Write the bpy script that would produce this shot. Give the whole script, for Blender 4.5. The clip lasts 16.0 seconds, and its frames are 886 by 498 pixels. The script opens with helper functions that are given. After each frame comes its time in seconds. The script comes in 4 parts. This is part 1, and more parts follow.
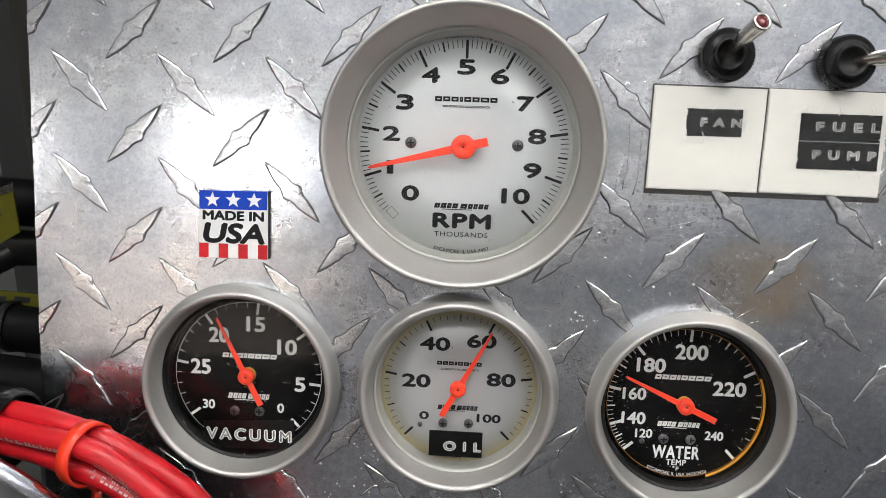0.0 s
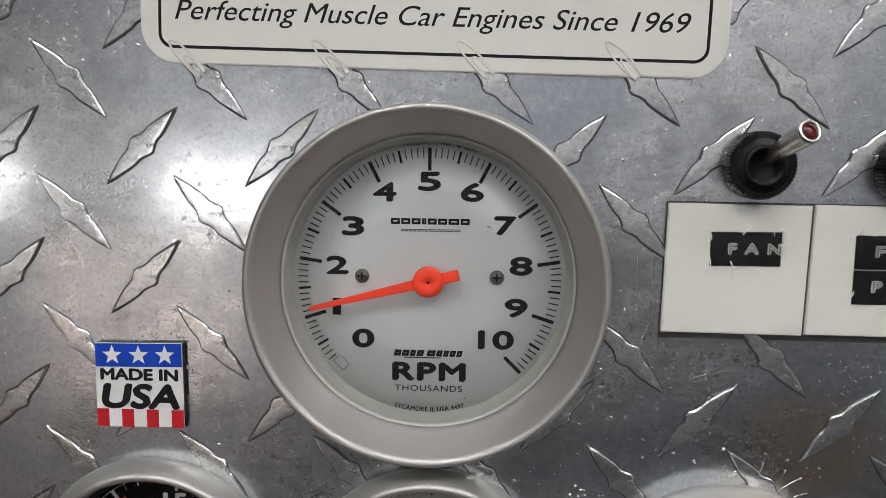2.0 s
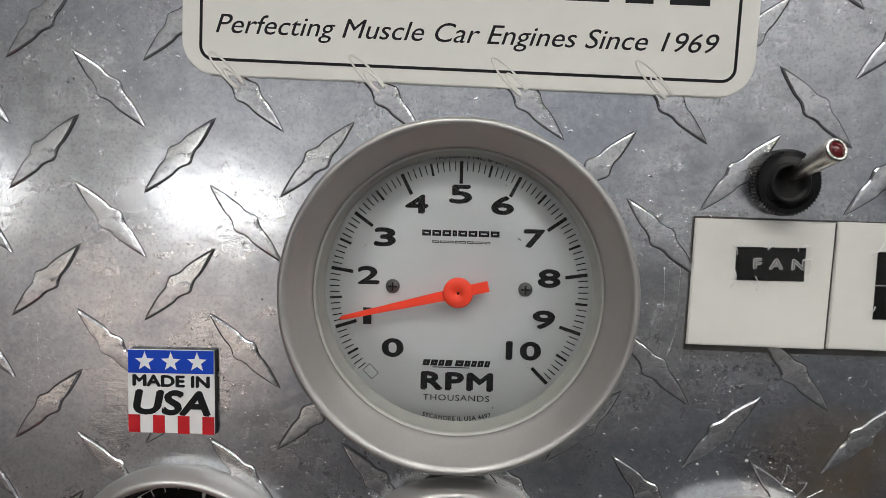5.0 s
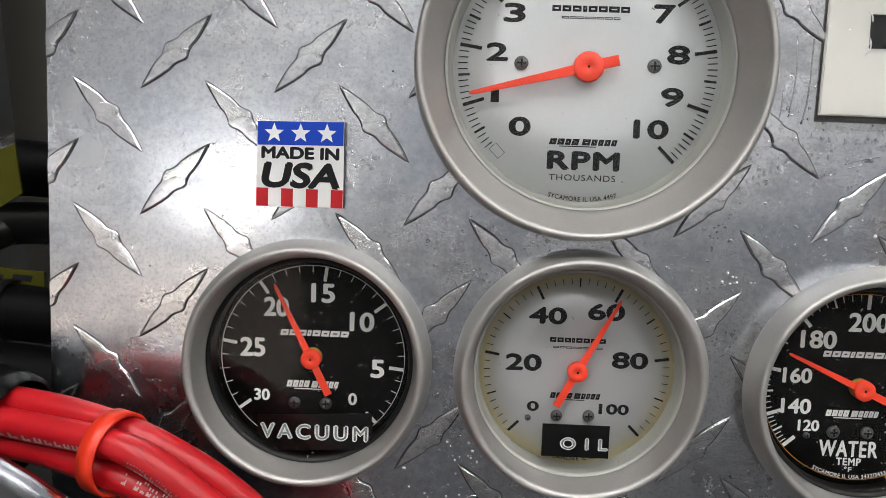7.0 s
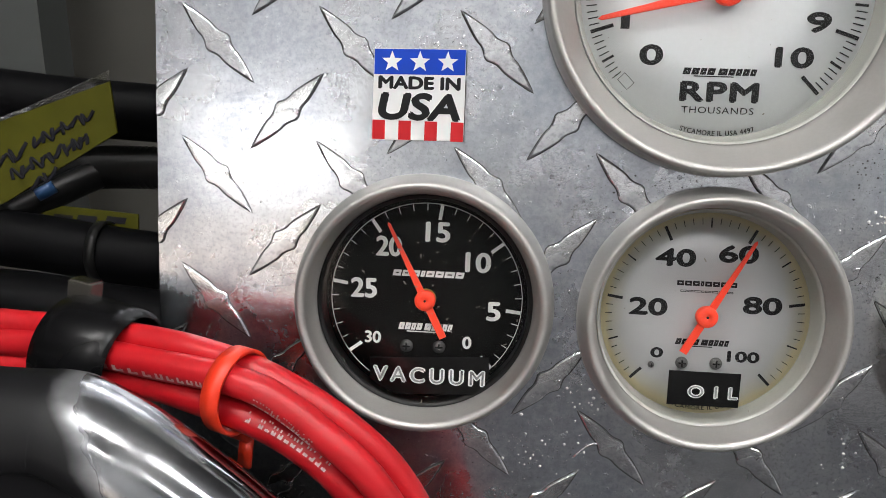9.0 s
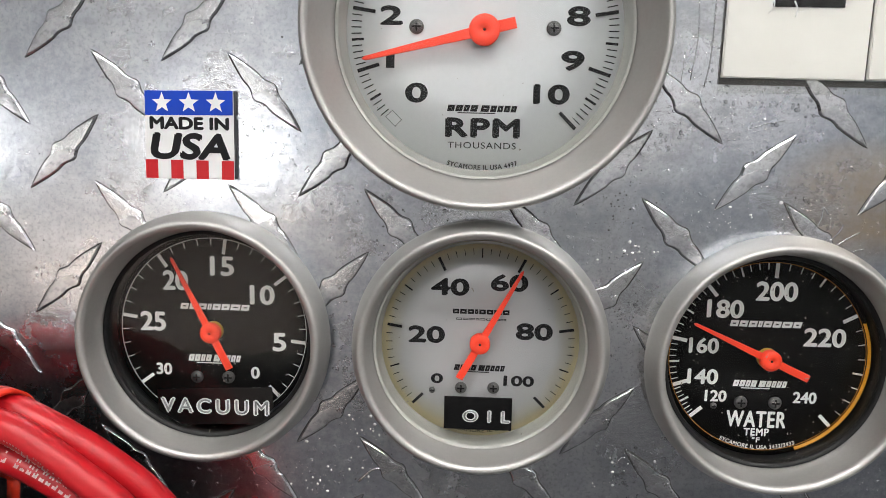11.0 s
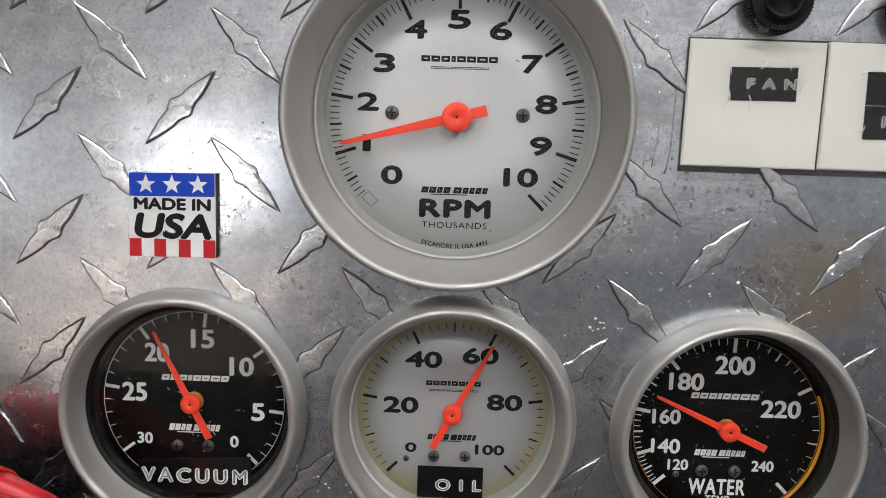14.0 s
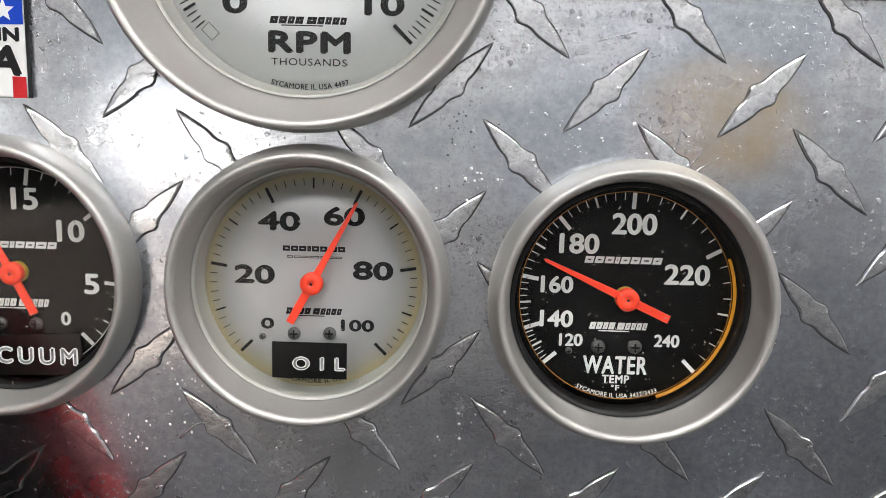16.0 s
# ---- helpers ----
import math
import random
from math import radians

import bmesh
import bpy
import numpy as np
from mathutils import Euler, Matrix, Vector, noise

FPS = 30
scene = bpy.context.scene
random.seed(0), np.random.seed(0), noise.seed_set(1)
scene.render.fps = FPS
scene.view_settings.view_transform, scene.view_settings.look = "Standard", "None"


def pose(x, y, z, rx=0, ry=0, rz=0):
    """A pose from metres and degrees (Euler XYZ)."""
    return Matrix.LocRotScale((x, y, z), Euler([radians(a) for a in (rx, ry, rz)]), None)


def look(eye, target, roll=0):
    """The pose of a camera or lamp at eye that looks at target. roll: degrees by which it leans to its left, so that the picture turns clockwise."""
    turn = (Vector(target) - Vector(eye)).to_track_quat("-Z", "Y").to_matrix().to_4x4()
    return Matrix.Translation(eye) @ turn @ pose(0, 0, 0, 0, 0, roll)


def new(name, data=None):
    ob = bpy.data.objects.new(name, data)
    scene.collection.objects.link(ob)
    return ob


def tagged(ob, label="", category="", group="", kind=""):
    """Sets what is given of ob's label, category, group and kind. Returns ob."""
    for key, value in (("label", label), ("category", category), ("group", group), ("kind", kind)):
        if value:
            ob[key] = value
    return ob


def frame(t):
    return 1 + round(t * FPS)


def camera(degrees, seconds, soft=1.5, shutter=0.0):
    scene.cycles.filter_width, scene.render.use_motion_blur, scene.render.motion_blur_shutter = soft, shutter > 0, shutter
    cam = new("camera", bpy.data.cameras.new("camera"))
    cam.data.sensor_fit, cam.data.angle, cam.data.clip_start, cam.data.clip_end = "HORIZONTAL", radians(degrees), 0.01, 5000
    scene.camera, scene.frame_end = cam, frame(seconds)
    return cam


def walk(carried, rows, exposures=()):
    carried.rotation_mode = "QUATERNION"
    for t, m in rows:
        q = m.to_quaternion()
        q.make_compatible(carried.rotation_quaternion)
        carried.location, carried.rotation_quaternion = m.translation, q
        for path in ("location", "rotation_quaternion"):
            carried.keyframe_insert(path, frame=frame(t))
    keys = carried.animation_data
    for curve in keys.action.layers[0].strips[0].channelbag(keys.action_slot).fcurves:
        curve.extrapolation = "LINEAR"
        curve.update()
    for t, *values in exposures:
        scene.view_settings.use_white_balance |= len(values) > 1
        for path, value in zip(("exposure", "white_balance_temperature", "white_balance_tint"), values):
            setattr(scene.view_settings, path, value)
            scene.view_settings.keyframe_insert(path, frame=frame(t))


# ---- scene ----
cam = camera(58.9, 16.0, 0.5)
PATH = [
    (0, (0.01024, -0.29687, 1.23933), (-0.0992, 1.67976, 0.95475), 2.02),
    (0.5, (0.01413, -0.26743, 1.26326), (-0.08017, 1.7113, 0.98803), 1.69),
    (1, (0.01594, -0.23702, 1.27073), (-0.07354, 1.7467, 1.03232), 1.01),
    (1.5, (0.01563, -0.2304, 1.2719), (-0.07823, 1.75353, 1.03688), 0.74),
    (2, (0.01526, -0.22833, 1.27568), (-0.0781, 1.75272, 1.01734), 0.65),
    (2.5, (0.01314, -0.22784, 1.27655), (-0.0753, 1.75408, 1.02324), 0.83),
    (3, (0.00952, -0.22956, 1.27589), (-0.06341, 1.75443, 1.03412), 0.99),
    (3.5, (0.00622, -0.231, 1.276), (-0.052, 1.75502, 1.04727), 1.32),
    (5.8, (0.00108, -0.23931, 1.2685), (-0.07946, 1.75107, 1.08992), 1.48),
    (6, (-0.00386, -0.24268, 1.26066), (-0.07159, 1.74992, 1.10266), 1.61),
    (6.5, (-0.01251, -0.24389, 1.24277), (-0.09051, 1.74452, 1.04248), 1.79),
    (7, (-0.03425, -0.24255, 1.20272), (-0.10117, 1.74625, 1.00219), 1.98),
    (7.5, (-0.05009, -0.23713, 1.19017), (-0.13823, 1.74731, 0.95737), 2.07),
    (8, (-0.06071, -0.23647, 1.19133), (-0.18772, 1.74001, 0.91316), 2.19),
    (8.5, (-0.06507, -0.23397, 1.19156), (-0.19728, 1.74026, 0.90014), 2.22),
    (9, (-0.06077, -0.23364, 1.1915), (-0.21083, 1.74007, 0.90527), 2.11),
    (9.5, (-0.04575, -0.2352, 1.19564), (-0.18054, 1.73707, 0.8923), 1.94),
    (10, (-0.013, -0.23572, 1.1941), (-0.1533, 1.73894, 0.90943), 1.49),
    (10.2, (-0.00574, -0.23536, 1.19731), (-0.1214, 1.73853, 0.8967), 1.37),
    (12.5, (0.00157, -0.23653, 1.20823), (-0.06322, 1.74415, 0.93852), 1.38),
    (13, (0.0009, -0.23876, 1.21122), (-0.04773, 1.74291, 0.94542), 1.51),
    (13.5, (0.00291, -0.24277, 1.22774), (-0.04737, 1.74095, 0.97814), 1.70),
    (14, (0.00207, -0.24269, 1.22507), (-0.03918, 1.74144, 0.97702), 1.69),
    (14.5, (0.00863, -0.22758, 1.19588), (-0.02957, 1.75817, 0.96061), 1.70),
    (15, (0.02139, -0.21604, 1.18631), (-0.00573, 1.76482, 0.91165), 1.70),
    (15.5, (0.03346, -0.21224, 1.18417), (0.00177, 1.76666, 0.89614), 1.67),
    (16, (0.04083, -0.21405, 1.18503), (0.01798, 1.76216, 0.87834), 1.51),
]
EXPOSURES = [(0, 0.48), (0.5, 0.24), (1, -0.08), (3.5, -0.20), (6, -0.18), (6.5, -0.05), (7, 0.19), (8, 0.40), (10, 0.49), (12.5, 0.28), (13.5, 0.18), (14, 0.1), (14.5, 0.17), (15, 0.46), (16, 0.55)]
walk(cam, [(t, look(eye, target, roll)) for t, eye, target, roll in PATH], EXPOSURES)

# ---- room light ----
world = bpy.data.worlds.new("world")
scene.world = world
world.use_nodes = True
world.node_tree.nodes["Background"].inputs[0].default_value = (0.75, 0.8, 0.9, 1)
world.node_tree.nodes["Background"].inputs[1].default_value = 0.15


# ---- materials ----
class Mat:
    """A node material with short ways to add nodes."""

    def __init__(self, name):
        self.m = bpy.data.materials.new(name)
        self.m.use_nodes = True
        self.t = self.m.node_tree
        self.b = self.t.nodes["Principled BSDF"]

    def node(self, kind, **values):
        n = self.t.nodes.new(kind)
        for key, value in values.items():
            n.inputs[key.replace("_", " ")].default_value = value
        return n

    def link(self, a, b):
        self.t.links.new(a, b)

    def coords(self):
        return self.t.nodes.new("ShaderNodeTexCoord").outputs["Object"]

    def noise(self, scale, detail=4.0, rough=0.55, stretch=None):
        n = self.node("ShaderNodeTexNoise", Scale=scale, Detail=detail, Roughness=rough)
        c = self.coords()
        if stretch:
            mp = self.node("ShaderNodeMapping")
            mp.inputs["Scale"].default_value = stretch[:3]
            if len(stretch) > 3:
                mp.inputs["Rotation"].default_value = (0, stretch[3], 0)
            self.link(c, mp.inputs[0])
            c = mp.outputs[0]
        self.link(c, n.inputs["Vector"])
        return n.outputs["Fac"]

    def ramp(self, fac, stops):
        r = self.t.nodes.new("ShaderNodeValToRGB")
        els = r.color_ramp.elements
        while len(els) < len(stops):
            els.new(0.5)
        for e, (p, c) in zip(els, stops):
            e.position = p
            e.color = (*c, 1) if isinstance(c, tuple) else (c, c, c, 1)
        self.link(fac, r.inputs[0])
        return r.outputs[0]

    def mix(self, fac, a, b, mode="MIX"):
        n = self.t.nodes.new("ShaderNodeMix")
        n.data_type, n.blend_type = "RGBA", mode
        for sock, v in ((n.inputs[0], fac), (n.inputs[6], a), (n.inputs[7], b)):
            if isinstance(v, (int, float)):
                sock.default_value = v if sock is n.inputs[0] else (v, v, v, 1)
            elif isinstance(v, tuple):
                sock.default_value = (*v, 1)
            else:
                self.link(v, sock)
        return n.outputs[2]

    def math(self, op, a, b=0.0):
        n = self.t.nodes.new("ShaderNodeMath")
        n.operation = op
        for sock, v in ((n.inputs[0], a), (n.inputs[1], b)):
            if isinstance(v, (int, float)):
                sock.default_value = v
            else:
                self.link(v, sock)
        return n.outputs[0]

    def set(self, **values):
        for key, v in values.items():
            sock = self.b.inputs[key.replace("_", " ")]
            if isinstance(v, (int, float)):
                sock.default_value = v
            elif isinstance(v, tuple):
                sock.default_value = (*v, 1)
            else:
                self.link(v, sock)
        return self

    def bump(self, height, strength=0.2, distance=0.0005):
        n = self.node("ShaderNodeBump", Strength=strength, Distance=distance)
        self.link(height, n.inputs["Height"])
        old = self.b.inputs["Normal"].links
        if old:
            self.link(old[0].from_socket, n.inputs["Normal"])
        self.link(n.outputs[0], self.b.inputs["Normal"])
        return self


def plain(name, color, rough=0.5, metal=0.0, vary=0.12, scale=180.0, bump=0.0):
    """A paint, plastic or metal with slight mottling of colour and gloss."""
    m = Mat(name)
    fine, broad = m.noise(scale, 5), m.noise(scale / 8, 3)
    both = m.math("MULTIPLY", m.math("ADD", fine, broad), 0.5)
    dark = tuple(c * (1 - vary) for c in color)
    light = tuple(min(1, c * (1 + vary)) for c in color)
    m.set(Base_Color=m.ramp(both, [(0.3, dark), (0.7, light)]), Metallic=metal,
          Roughness=m.ramp(broad, [(0.3, max(0.02, rough - 0.06)), (0.7, min(1, rough + 0.06))]))
    if bump:
        m.bump(fine, bump, 0.0003)
    return m.m


def aluminium(name, base, rough, grime, cloudy=1.0):
    """Scuffed mill-finish aluminium: rolling grain, scratches, water spots, greasy patches, painted reflection tints.
    """
    m = Mat(name)
    grain = m.noise(110, 5, 0.6, (1, 1, 3))
    cloud = m.noise(26, 7, 0.68)
    speck = m.noise(420, 3, 0.5)
    fleck = m.noise(900, 3, 0.6)
    scratch = m.noise(48, 3, 0.8, (20, 20, 1.4, 0.62))
    scratch2 = m.noise(40, 3, 0.8, (1.5, 18, 22, -0.5))
    scratch3 = m.noise(55, 3, 0.8, (17, 17, 1.2, -0.9))
    lines = m.math("ADD", m.ramp(scratch, [(0.67, 0.0), (0.72, 1.0)]), m.ramp(scratch2, [(0.68, 0.0), (0.73, 1.0)]))
    lines = m.math("ADD", lines, m.ramp(scratch3, [(0.67, 0.0), (0.72, 1.0)]))
    worn = m.ramp(m.noise(7, 4, 0.6), [(0.42, 0.12), (0.60, 1.0)])
    lines = m.math("MULTIPLY", lines, worn)
    spots = m.math("MULTIPLY", m.ramp(speck, [(0.66, 0.0), (0.71, 1.0)]), worn)
    dirt = m.math("MULTIPLY", m.math("MULTIPLY", m.ramp(cloud, [(0.44, 0.0), (0.66, 1.0)]), grime), worn)
    col = m.mix(m.ramp(grain, [(0.3, 0.0), (0.7, 1.0)]), tuple(c * 0.86 for c in base), base)
    col = m.mix(dirt, col, (0.25, 0.25, 0.245))
    col = m.mix(m.math("MULTIPLY", m.ramp(fleck, [(0.50, 0.0), (0.66, 1.0)]), 0.5), col, (0.34, 0.34, 0.35))
    col = m.mix(m.math("MULTIPLY", m.math("MINIMUM", m.math("ADD", spots, lines), 1.0), 0.4), col, (0.92, 0.92, 0.92))
    col = m.mix(m.math("MULTIPLY", m.ramp(m.noise(16, 7, 0.72), [(0.46, 0.0), (0.64, 1.0)]), 0.5 * cloudy), col, (0.40, 0.43, 0.48))
    pits = m.math("MULTIPLY", m.ramp(m.noise(650, 2, 0.5), [(0.64, 0.0), (0.68, 1.0)]), m.ramp(m.noise(34, 4, 0.6), [(0.50, 0.0), (0.60, 1.0)]))
    col = m.mix(m.math("MULTIPLY", pits, 0.6), col, (0.93, 0.93, 0.92))
    scuff = m.math("MULTIPLY", m.ramp(m.noise(70, 6, 0.75, (1, 1, 2.0, 0.9)), [(0.52, 0.0), (0.60, 1.0)]), worn)
    col = m.mix(m.math("MULTIPLY", scuff, 0.38), col, (0.30, 0.30, 0.31))
    # Slate-blue clouds put the plate's mottled blue-grey reflections into its colour.
    slate = m.ramp(m.noise(13, 5, 0.6), [(0.44, 0.0), (0.58, 1.0)])
    mottle = m.ramp(m.noise(430, 4, 0.7), [(0.38, 0.0), (0.62, 1.0)])
    col = m.mix(m.math("MULTIPLY", slate, 0.5 * cloudy), col, (0.53, 0.57, 0.65))
    col = m.mix(m.math("MULTIPLY", m.math("MULTIPLY", slate, mottle), 0.42 * cloudy), col, (0.28, 0.31, 0.36))
    # A tan reflection, painted into the colour at one fixed spot.
    tan_reflection = m.node("ShaderNodeTexGradient")
    tan_reflection.gradient_type = "SPHERICAL"
    place = m.node("ShaderNodeMapping")
    place.inputs["Location"].default_value = (-0.112 * 34, 0, -1.188 * 48)
    place.inputs["Scale"].default_value = (34, 34, 48)
    m.link(m.coords(), place.inputs[0])
    m.link(place.outputs[0], tan_reflection.inputs[0])
    tan = m.math("MULTIPLY", m.ramp(tan_reflection.outputs["Fac"], [(0.05, 0.0), (0.5, 1.0)]), m.ramp(cloud, [(0.3, 0.0), (0.6, 0.75)]))
    col = m.mix(tan, col, (0.62, 0.47, 0.30))
    r = m.math("ADD", m.ramp(cloud, [(0.3, rough - 0.05), (0.7, rough + 0.14)]), m.math("MULTIPLY", lines, 0.10))
    m.set(Base_Color=col, Metallic=1.0, Roughness=r)
    m.bump(grain, 0.04, 0.0004)
    m.bump(lines, 0.35, 0.0002)
    m.bump(m.noise(9, 2, 0.4), 0.16, 0.004)
    m.bump(m.math("MULTIPLY", m.noise(38, 5, 0.68), worn), 0.08, 0.0012)
    m.bump(m.noise(200, 4, 0.7, (1.0, 1.0, 2.5, 0.75)), 0.055, 0.0006)
    m.bump(m.noise(160, 4, 0.6), 0.045, 0.0006)
    m.bump(m.math("MULTIPLY", mottle, slate), 0.07, 0.0003)
    m.bump(spots, 0.6, 0.0003)
    m.bump(pits, 0.5, 0.0003)
    polish = m.node("ShaderNodeBsdfGlossy")
    mixed = m.node("ShaderNodeMixShader")
    m.link(col, polish.inputs["Color"])
    m.link(m.ramp(grain, [(0.3, 0.08), (0.7, 0.17)]), polish.inputs["Roughness"])
    m.link(m.b.inputs["Normal"].links[0].from_socket, polish.inputs["Normal"])
    m.link(m.ramp(m.noise(9, 5, 0.65), [(0.35, 0.22), (0.65, 0.55)]), mixed.inputs[0])
    m.link(m.b.outputs[0], mixed.inputs[1])
    m.link(polish.outputs[0], mixed.inputs[2])
    m.link(mixed.outputs[0], m.t.nodes["Material Output"].inputs["Surface"])
    return m.m


PLATE = aluminium("tread_plate_aluminium", (0.80, 0.815, 0.84), 0.25, 0.85)
TREAD = aluminium("tread_top_aluminium", (0.86, 0.865, 0.875), 0.22, 0.35, 0.25)
GROOVE = plain("dark_groove_and_grit", (0.055, 0.052, 0.05), 0.5, 0.3, 0.4, 300)
BEZEL = plain("satin_bezel", (0.48, 0.472, 0.452), 0.50, 0.85, 0.05, 900, 0.04)
BLACK = plain("black_plastic", (0.008, 0.008, 0.008), 0.4, 0, 0.2, 400, 0.1)
GLOSS_BLACK = plain("gloss_black", (0.006, 0.006, 0.007), 0.32, 0, 0.1)
RUBBER = plain("black_rubber", (0.0045, 0.0045, 0.005), 0.24, 0, 0.25, 250, 0.10)
DIAL_BLACK = plain("black_dial", (0.0048, 0.0046, 0.0046), 0.6, 0, 0.2, 500)
DIAL_BLACK.node_tree.nodes["Principled BSDF"].inputs["Specular IOR Level"].default_value = 0.08
for dull in (RUBBER, BLACK, GLOSS_BLACK):
    dull.node_tree.nodes["Principled BSDF"].inputs["Specular IOR Level"].default_value = 0.25
DIAL_SILVER = plain("silver_dial", (0.66, 0.675, 0.69), 0.40, 0.42, 0.03, 900)
DIAL_RIM = plain("pale_dial_rim", (0.38, 0.38, 0.35), 0.45, 0.1, 0.05, 300)
HUB_GLOW = plain("yellow_hub_glow", (0.75, 0.50, 0.08), 0.3, 0.6, 0.1)
INK = plain("dial_ink", (0.010, 0.010, 0.011), 0.6, 0, 0.1)
WHITE_INK = plain("white_ink", (0.82, 0.82, 0.80), 0.6, 0, 0.03)
AMBER = plain("amber_edge_reflection", (0.55, 0.22, 0.02), 0.5, 0, 0.1)
NEEDLE = plain("orange_red_needle", (1.0, 0.065, 0.025), 0.45, 0, 0.03)
SCREW = plain("dark_screw", (0.14, 0.14, 0.14), 0.35, 0.8, 0.2)
STEEL = plain("nickel_plated_steel", (0.62, 0.59, 0.55), 0.22, 1.0, 0.08, 300)


def hazy_chrome():
    """Old chrome plate, hazed and slightly dented, its dark reflection on the left painted in as black."""
    m = Mat("hazy_chrome")
    smear = m.noise(26, 5, 0.6, (1, 1, 2.2, 0.5))
    split = m.node("ShaderNodeSeparateXYZ")
    m.link(m.coords(), split.inputs[0])
    across = m.math("ADD", split.outputs["X"], m.math("MULTIPLY", split.outputs["Z"], 0.5))
    across = m.math("ADD", across, m.math("MULTIPLY", m.noise(45, 3), 0.014))
    # Below the ramp the colour turns black for the dark surroundings mirrored there.
    chrome_mask = m.ramp(m.math("MULTIPLY", m.math("SUBTRACT", across, 0.38), 10.0), [(0.29, 0.0), (0.36, 1.0)])
    m.set(Base_Color=m.mix(chrome_mask, (0.006, 0.006, 0.007), m.ramp(smear, [(0.36, (0.20, 0.205, 0.215)), (0.64, (0.38, 0.385, 0.40))])), Metallic=chrome_mask,
          Roughness=m.mix(chrome_mask, 0.5, m.ramp(smear, [(0.35, 0.06), (0.65, 0.20)])), Specular_IOR_Level=0.3)
    m.bump(m.noise(16, 2, 0.4), 0.3, 0.004)
    m.bump(m.noise(300, 4, 0.6), 0.04, 0.0004)
    return m.m


HAZY_CHROME = hazy_chrome()
STRESS = plain("stress_white_tape", (0.62, 0.62, 0.61), 0.4, 0, 0.45, 700)
STRESS_CORE = plain("stress_grey_tape", (0.20, 0.20, 0.20), 0.3, 0, 0.7, 500)
TAPE = plain("embossing_tape", (0.005, 0.005, 0.005), 0.18, 0, 0.2, 300, 0.05)
PAPER = plain("white_card", (0.74, 0.73, 0.70), 0.5, 0, 0.04, 90, 0.04)
CREAM = plain("cream_vinyl", (0.72, 0.71, 0.66), 0.4, 0, 0.03, 60)
CREAM_GLOSS = plain("glossy_cream_vinyl", (0.72, 0.71, 0.66), 0.12, 0, 0.03, 60)
BLUE = plain("blue_print", (0.008, 0.055, 0.46), 0.35, 0, 0.05)
RED_INK = plain("red_print", (0.52, 0.018, 0.024), 0.35, 0, 0.08)
for print_ink in (BLUE, RED_INK, INK):
    print_ink.node_tree.nodes["Principled BSDF"].inputs["Specular IOR Level"].default_value = 0.2
STICKER_WHITE = plain("white_print", (0.80, 0.80, 0.79), 0.35, 0, 0.03)
WIRE_RED = plain("red_silicone", (0.52, 0.010, 0.016), 0.40, 0, 0.12, 120, 0.04)
TIE_RED = plain("orange_red_nylon", (0.80, 0.042, 0.015), 0.35, 0, 0.1, 200)
WIRE_PRINT = plain("pale_wire_print", (0.60, 0.40, 0.38), 0.6, 0, 0.2, 900)
# Far darker than yellow tape: the shade behind the panel is in this colour.
TAG = plain("yellow_tag", (0.062, 0.061, 0.004), 0.6, 0, 0.25, 60)
TAG.node_tree.nodes["Principled BSDF"].inputs["Specular IOR Level"].default_value = 0.15
MARKER = plain("black_marker", (0.015, 0.015, 0.02), 0.5)
MARKER.node_tree.nodes["Principled BSDF"].inputs["Specular IOR Level"].default_value = 0.1
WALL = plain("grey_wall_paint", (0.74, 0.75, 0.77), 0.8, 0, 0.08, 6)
# Unseen lower wall, added in a darker tone to dim bezel and plate reflections.
DADO = plain("dark_lower_wall", (0.34, 0.335, 0.34), 0.6, 0, 0.2, 5)
CEIL = plain("ceiling_paint", (0.75, 0.75, 0.75), 0.9, 0, 0.05, 5)
# Unseen floor, kept dark so that the lower plate reflects little light.
FLOOR = plain("dark_concrete", (0.06, 0.06, 0.065), 0.6, 0, 0.25, 4)
# Wall and post colours are darkened to stand for the shade behind the panel.
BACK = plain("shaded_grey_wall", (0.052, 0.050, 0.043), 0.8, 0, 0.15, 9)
POST = plain("grey_green_post_paint", (0.052, 0.056, 0.054), 0.5, 0, 0.1, 20)
DROP = plain("dried_clear_drop", (0.55, 0.56, 0.57), 0.15, 0.9, 0.05)
GLINT = plain("white_glint_and_crust", (0.80, 0.80, 0.79), 0.15, 0, 0.03)
DUST_GREY = plain("grey_dust", (0.30, 0.28, 0.25), 0.9, 0, 0.3)
LAMP_RED = plain("dark_red_jewel", (0.10, 0.006, 0.008), 0.12, 0, 0.1)
BLUE_PLASTIC = plain("blue_plastic", (0.03, 0.10, 0.25), 0.4, 0, 0.1)


def oil_dial():
    """Silver dial, yellowed by oil round its rim."""
    m = Mat("yellowed_silver_dial")
    n = m.node("ShaderNodeVectorMath")
    n.operation = "LENGTH"
    m.link(m.coords(), n.inputs[0])
    r = m.math("ADD", m.math("MULTIPLY", n.outputs["Value"], 30.0), m.math("MULTIPLY", m.noise(70, 3), 0.16))
    m.set(Base_Color=m.ramp(r, [(0.84, (0.46, 0.46, 0.47)), (0.95, (0.50, 0.48, 0.41)), (1.05, (0.60, 0.525, 0.33))]), Roughness=0.42, Metallic=0.3)
    return m.m


DIAL_OIL = oil_dial()


